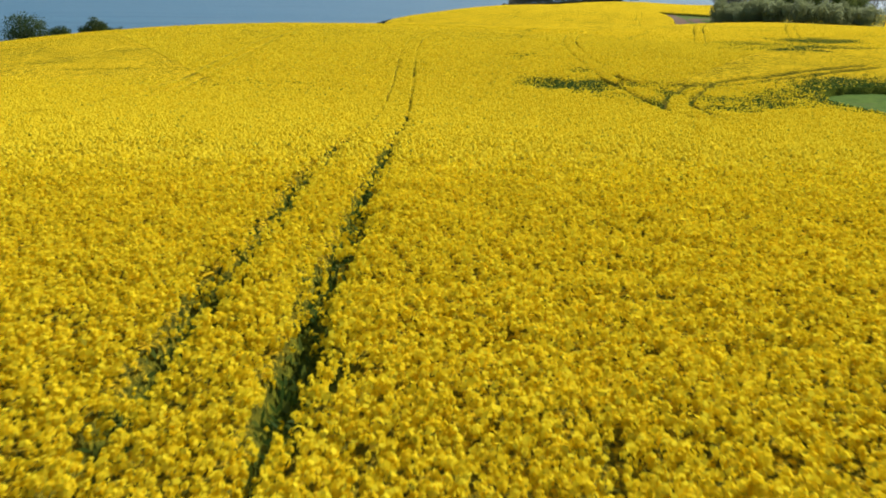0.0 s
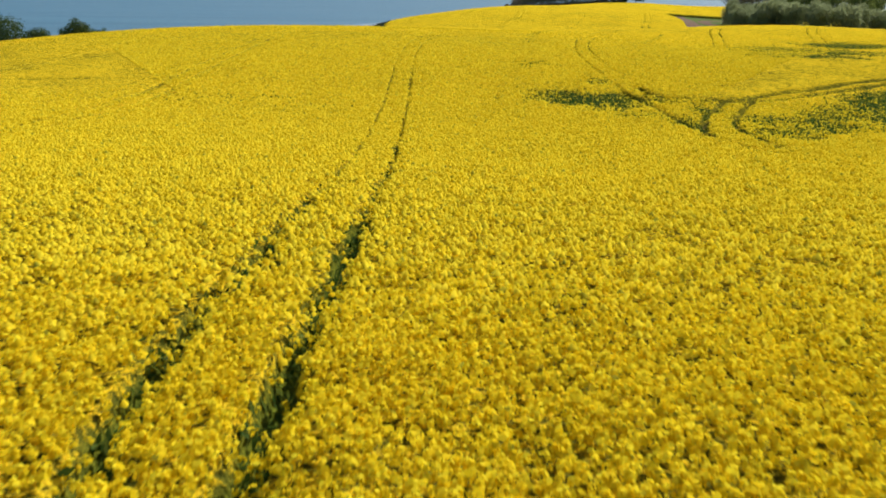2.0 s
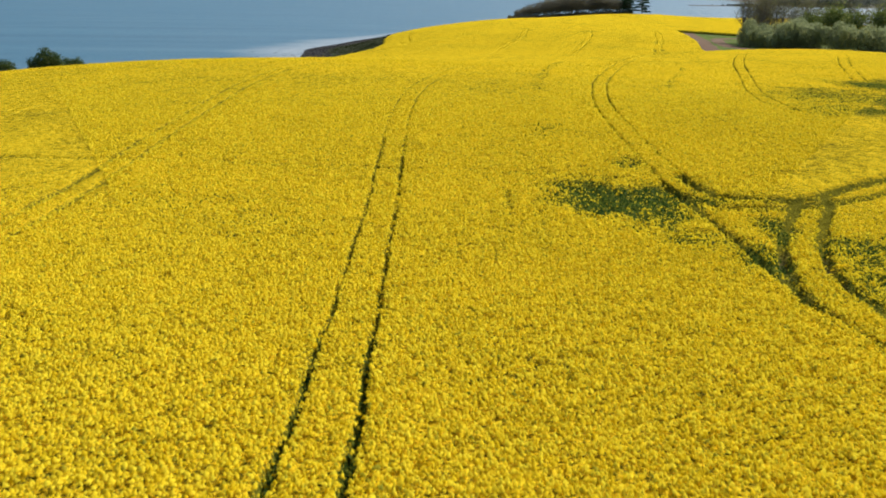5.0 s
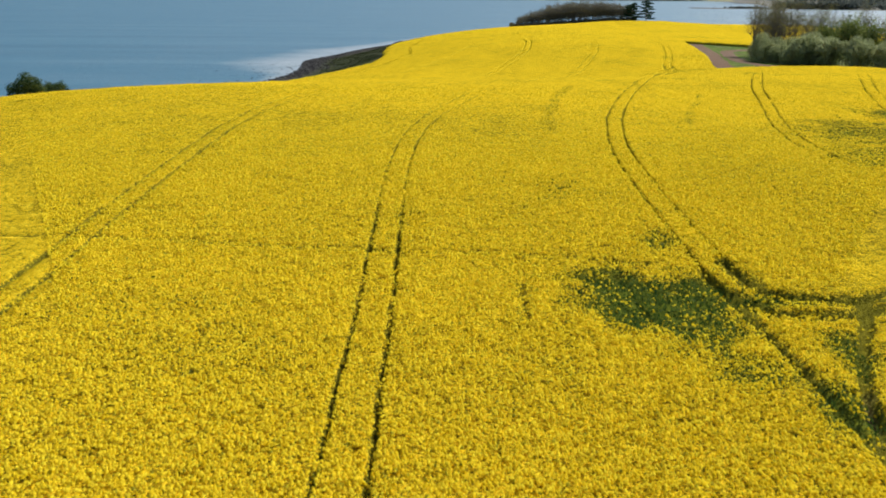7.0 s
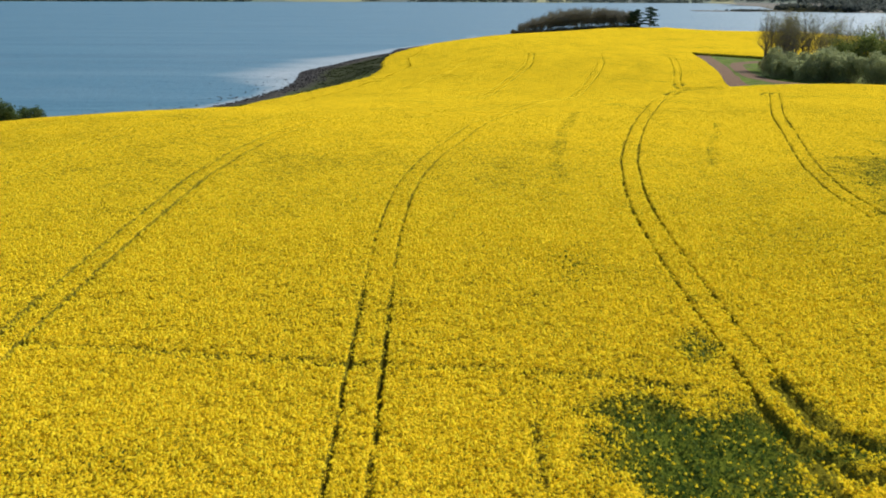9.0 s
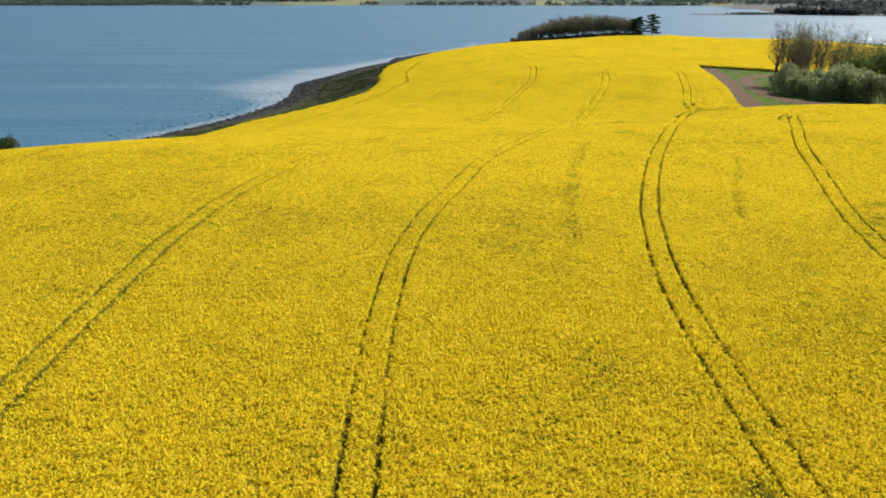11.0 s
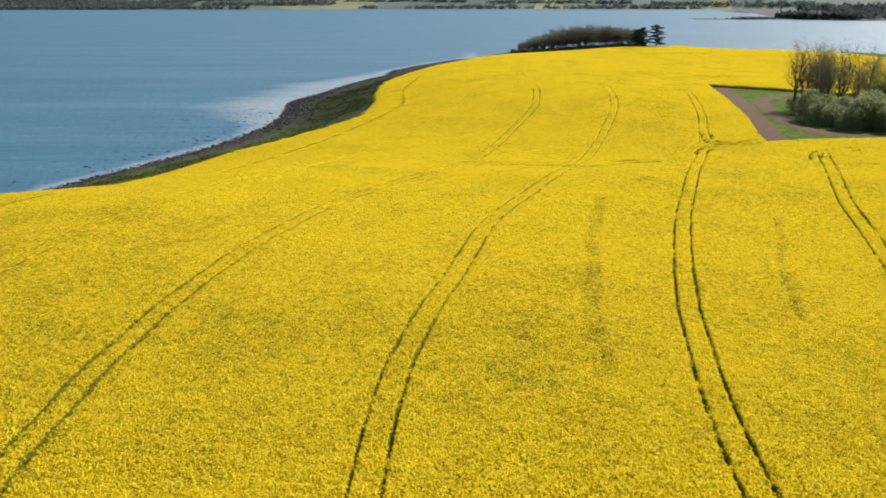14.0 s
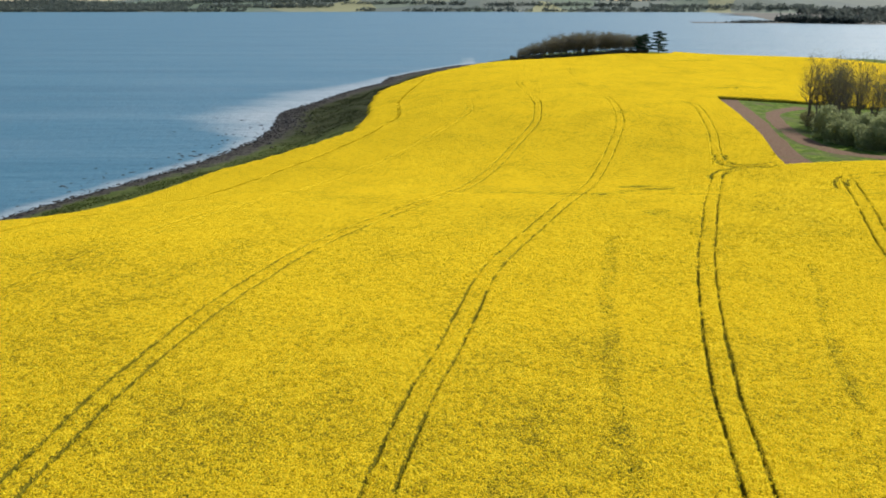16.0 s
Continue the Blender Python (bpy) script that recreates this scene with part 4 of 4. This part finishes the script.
# ---- shore: stones and scrub ----


def lumps(count, place_of, size_lo, size_hi, seed, flat):
    """Many angular stones as one mesh."""
    r = np.random.default_rng(seed)
    ico = bmesh.new()
    bmesh.ops.create_icosphere(ico, subdivisions=1, radius=1.0)
    base = np.array([v.co[:] for v in ico.verts])
    tri = np.array([[v.index for v in f.verts] for f in ico.faces])
    ico.free()
    V, Fc = [], []
    for i in range(count):
        x, y, z = place_of(r)
        s = r.uniform(size_lo, size_hi) * r.uniform(0.6, 1.3)
        w = base * (1 + r.normal(0, 0.16, (len(base), 1))) * np.array([s * r.uniform(0.8, 1.6), s * r.uniform(0.8, 1.3), s * flat])
        an = r.uniform(0, 6.28)
        c, sn = math.cos(an), math.sin(an)
        w = np.stack([w[:, 0] * c - w[:, 1] * sn, w[:, 0] * sn + w[:, 1] * c, w[:, 2]], 1)
        V.append(w + np.array([x, y, z + s * flat * 0.3]))
        Fc.append(tri + i * len(base))
    return np.concatenate(V), np.concatenate(Fc)


def on_shore(r):
    y = r.uniform(235, 640)
    lo, hi = (-1.2, 1.8) if r.random() < 0.8 else (0, 7)
    x = float(curve(np.array([y]), COAST)[0]) + r.uniform(lo, hi)
    return x, y, max(float(ground_height(np.array([x]), np.array([y]))[0]), -0.2)


def on_point(r):
    y = r.normal(438, 28)
    x = float(curve(np.array([y]), COAST)[0]) + abs(r.normal(0, 6)) - 1
    return x, y, max(float(ground_height(np.array([x]), np.array([y]))[0]), -0.2)


def in_shallows(r):
    y = r.uniform(250, 440)
    x = float(curve(np.array([y]), COAST)[0]) - abs(r.normal(0, 13)) - 1
    return x, y + 6 * (float(grain(x, y, 9)) - 0.5), -0.2


for name, count, where, lo, hi, flat, label in (
    ("shore_stones", 1900, on_shore, 0.12, 0.42, 0.55, "dark weedy stones along the waterline"),
    ("point_stones", 800, on_point, 0.2, 0.6, 0.6, "dark boulders strewn over the stony point"),
    ("shallow_stones", 520, in_shallows, 0.2, 0.6, 0.42, "dark stones standing out of the shallow water"),
):
    v, f = lumps(count, where, lo, hi, count, flat)
    tagged(mesh_object(name, v, f, MAT_ROCK, smooth=False), label, "stones", kind="stuff")

r = np.random.default_rng(29)
y = r.uniform(205, 660, 26000)
t = r.uniform(0.32, 1.0, len(y))
x = curve(y, COAST) + (curve(y, EDGE) - curve(y, COAST)) * t
ok = grain(x, y, 6) + 0.25 * t > 0.55
x, y = x[ok], y[ok]
c = np.stack([x, y, ground_height(x, y) + 0.2], 1)
# scrub past the meadow is coloured darker to stand in for the bank's shade
meadow = y < 375 + 50 * (grain(x, y, 12) - 0.5)
for name, mask, mat, label in (("shaded_coast_scrub", ~meadow, MAT_SHADED_SCRUB, "rough scrub on the bank of the stony point, shade painted into its colour"), ("coast_grass", meadow, MAT_MEADOW, "rough green grass on the bank above the shore")):
    v = leaves(c[mask], 0.35, int(mask.sum()) * 2, 0.18, 31, 0.6)
    tagged(mesh_object(name, v, np.arange(len(v)).reshape(-1, 4), mat, smooth=False), label, "scrub", kind="stuff")

# ---- the far side of the bay ----


def far_land(name, xs, front, depth, rise, label, mat=None, low=1.0):
    fx = np.array(xs, float)
    d = np.array([0, 6, 40, 120, 260, 420, 600, 780])
    d = d[d <= depth]
    X, D = np.meshgrid(fx, d)
    Yf = np.interp(X, *np.array(front, float).T) + D
    Z = -0.3 + 1.2 * step(0, 8, D) + rise * step(10, depth, D) * (0.5 + grain(X, Yf, 420)) * (low + (1 - low) * step(-1250, -700, X))
    ob = mesh_object(name, np.stack([X, Yf, Z], 2).reshape(-1, 3), sheet(len(fx), len(d)), mat or MAT_FAR)
    tagged(ob, label, "land", kind="structure")
    return X, Yf, Z


def far_woods(name, count, place_of, lo, hi, mat, label):
    """Distant woods: each tree a ragged clump of leaf sprays over a short bole, all in one mesh."""
    r = np.random.default_rng(count + 5)
    V = []
    for _ in range(count):
        x, y, z = place_of(r)
        size = r.uniform(lo, hi)
        c = np.array([x, y, z]) + r.normal(0, 1, (18, 3)) * size * np.array([0.55, 0.55, 0.38]) + np.array([0, 0, size * 0.75])
        V.append(leaves(c, 0.1, 18, size * 0.42, int(r.integers(1 << 30))))
    v = np.concatenate(V)
    tagged(mesh_object(name, v, np.arange(len(v)).reshape(-1, 4), mat, smooth=False), label, "woods", kind="stuff")


FRONT = [(-3000, 3950), (-2000, 3990), (-900, 4080), (-230, 4200), (300, 4090), (800, 3990), (1150, 3980), (1300, 3600), (1400, 3300), (3000, 3300)]
far_land("far_shore", np.arange(-3000, 3001, 60), FRONT, 780, 60.0, "low far shore with green fields across the bay, paled by painted haze", None, 0.8)
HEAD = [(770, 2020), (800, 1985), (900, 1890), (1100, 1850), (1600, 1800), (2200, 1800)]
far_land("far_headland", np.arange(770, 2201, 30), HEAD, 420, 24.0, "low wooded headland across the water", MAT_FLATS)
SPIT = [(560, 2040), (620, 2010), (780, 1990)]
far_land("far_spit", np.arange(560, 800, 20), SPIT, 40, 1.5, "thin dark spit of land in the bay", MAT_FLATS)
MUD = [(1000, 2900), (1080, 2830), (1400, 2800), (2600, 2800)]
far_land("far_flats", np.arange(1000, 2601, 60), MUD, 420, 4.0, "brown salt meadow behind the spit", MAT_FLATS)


# hedges and woods of the far shore: from x, to x, distance inland, depth
BELTS = [(-2900, -1400, 6, 70), (-1290, -930, 6, 60), (-1200, -560, 240, 90), (-190, 420, 6, 26), (460, 760, 6, 40), (720, 1150, 6, 60), (-520, 100, 330, 40), (200, 900, 300, 50), (1000, 1500, 200, 120), (-700, 1300, 560, 90), (-2900, -1250, 90, 420), (-1250, -500, 420, 200), (-420, -330, 60, 30), (60, 330, 160, 20), (620, 1000, 140, 16)]


def far_belt(r):
    x0, x1, d0, deep = BELTS[r.choice(len(BELTS), p=BELT_SHARE)]
    x, d = r.uniform(x0, x1), d0 + deep * r.random()
    y = float(np.interp(x, *np.array(FRONT, float).T)) + 6 + d
    low = 0.8 + 0.2 * float(step(-1250, -700, np.array(x)))
    return x, y, 1 + float(60 * step(10, 780, d) * (0.5 + grain(x, y, 420))) * low


def head_wood(r):
    x = 760 + 1340 * r.random()
    d = r.uniform(0, 380) if x > 880 else r.uniform(0, 40)
    y = float(np.interp(x, *np.array(HEAD, float).T)) + 10 + d
    return x, y, 2 + float(24 * step(10, 420, d)) * (0.5 + float(grain(x, y, 420)))


BELT_SHARE = np.array([(b[1] - b[0]) * (20 + b[3]) for b in BELTS], float)
BELT_SHARE /= BELT_SHARE.sum()
far_woods("far_woods", 5200, far_belt, 6, 13, MAT_HAZED_FAR_WOOD, "belts of trees along the far shore")


def on_spit(r):
    x = r.normal(680, 26)
    return x, float(np.interp(x, *np.array(SPIT, float).T)) + r.uniform(6, 30), 0.8


far_woods("spit_bushes", 130, on_spit, 1.6, 3.2, MAT_HAZED_HEAD_WOOD, "low dark bushes on the thin spit")
far_woods("headland_woods", 2200, head_wood, 5, 11, MAT_HAZED_HEAD_WOOD, "dark wood on the far headland")
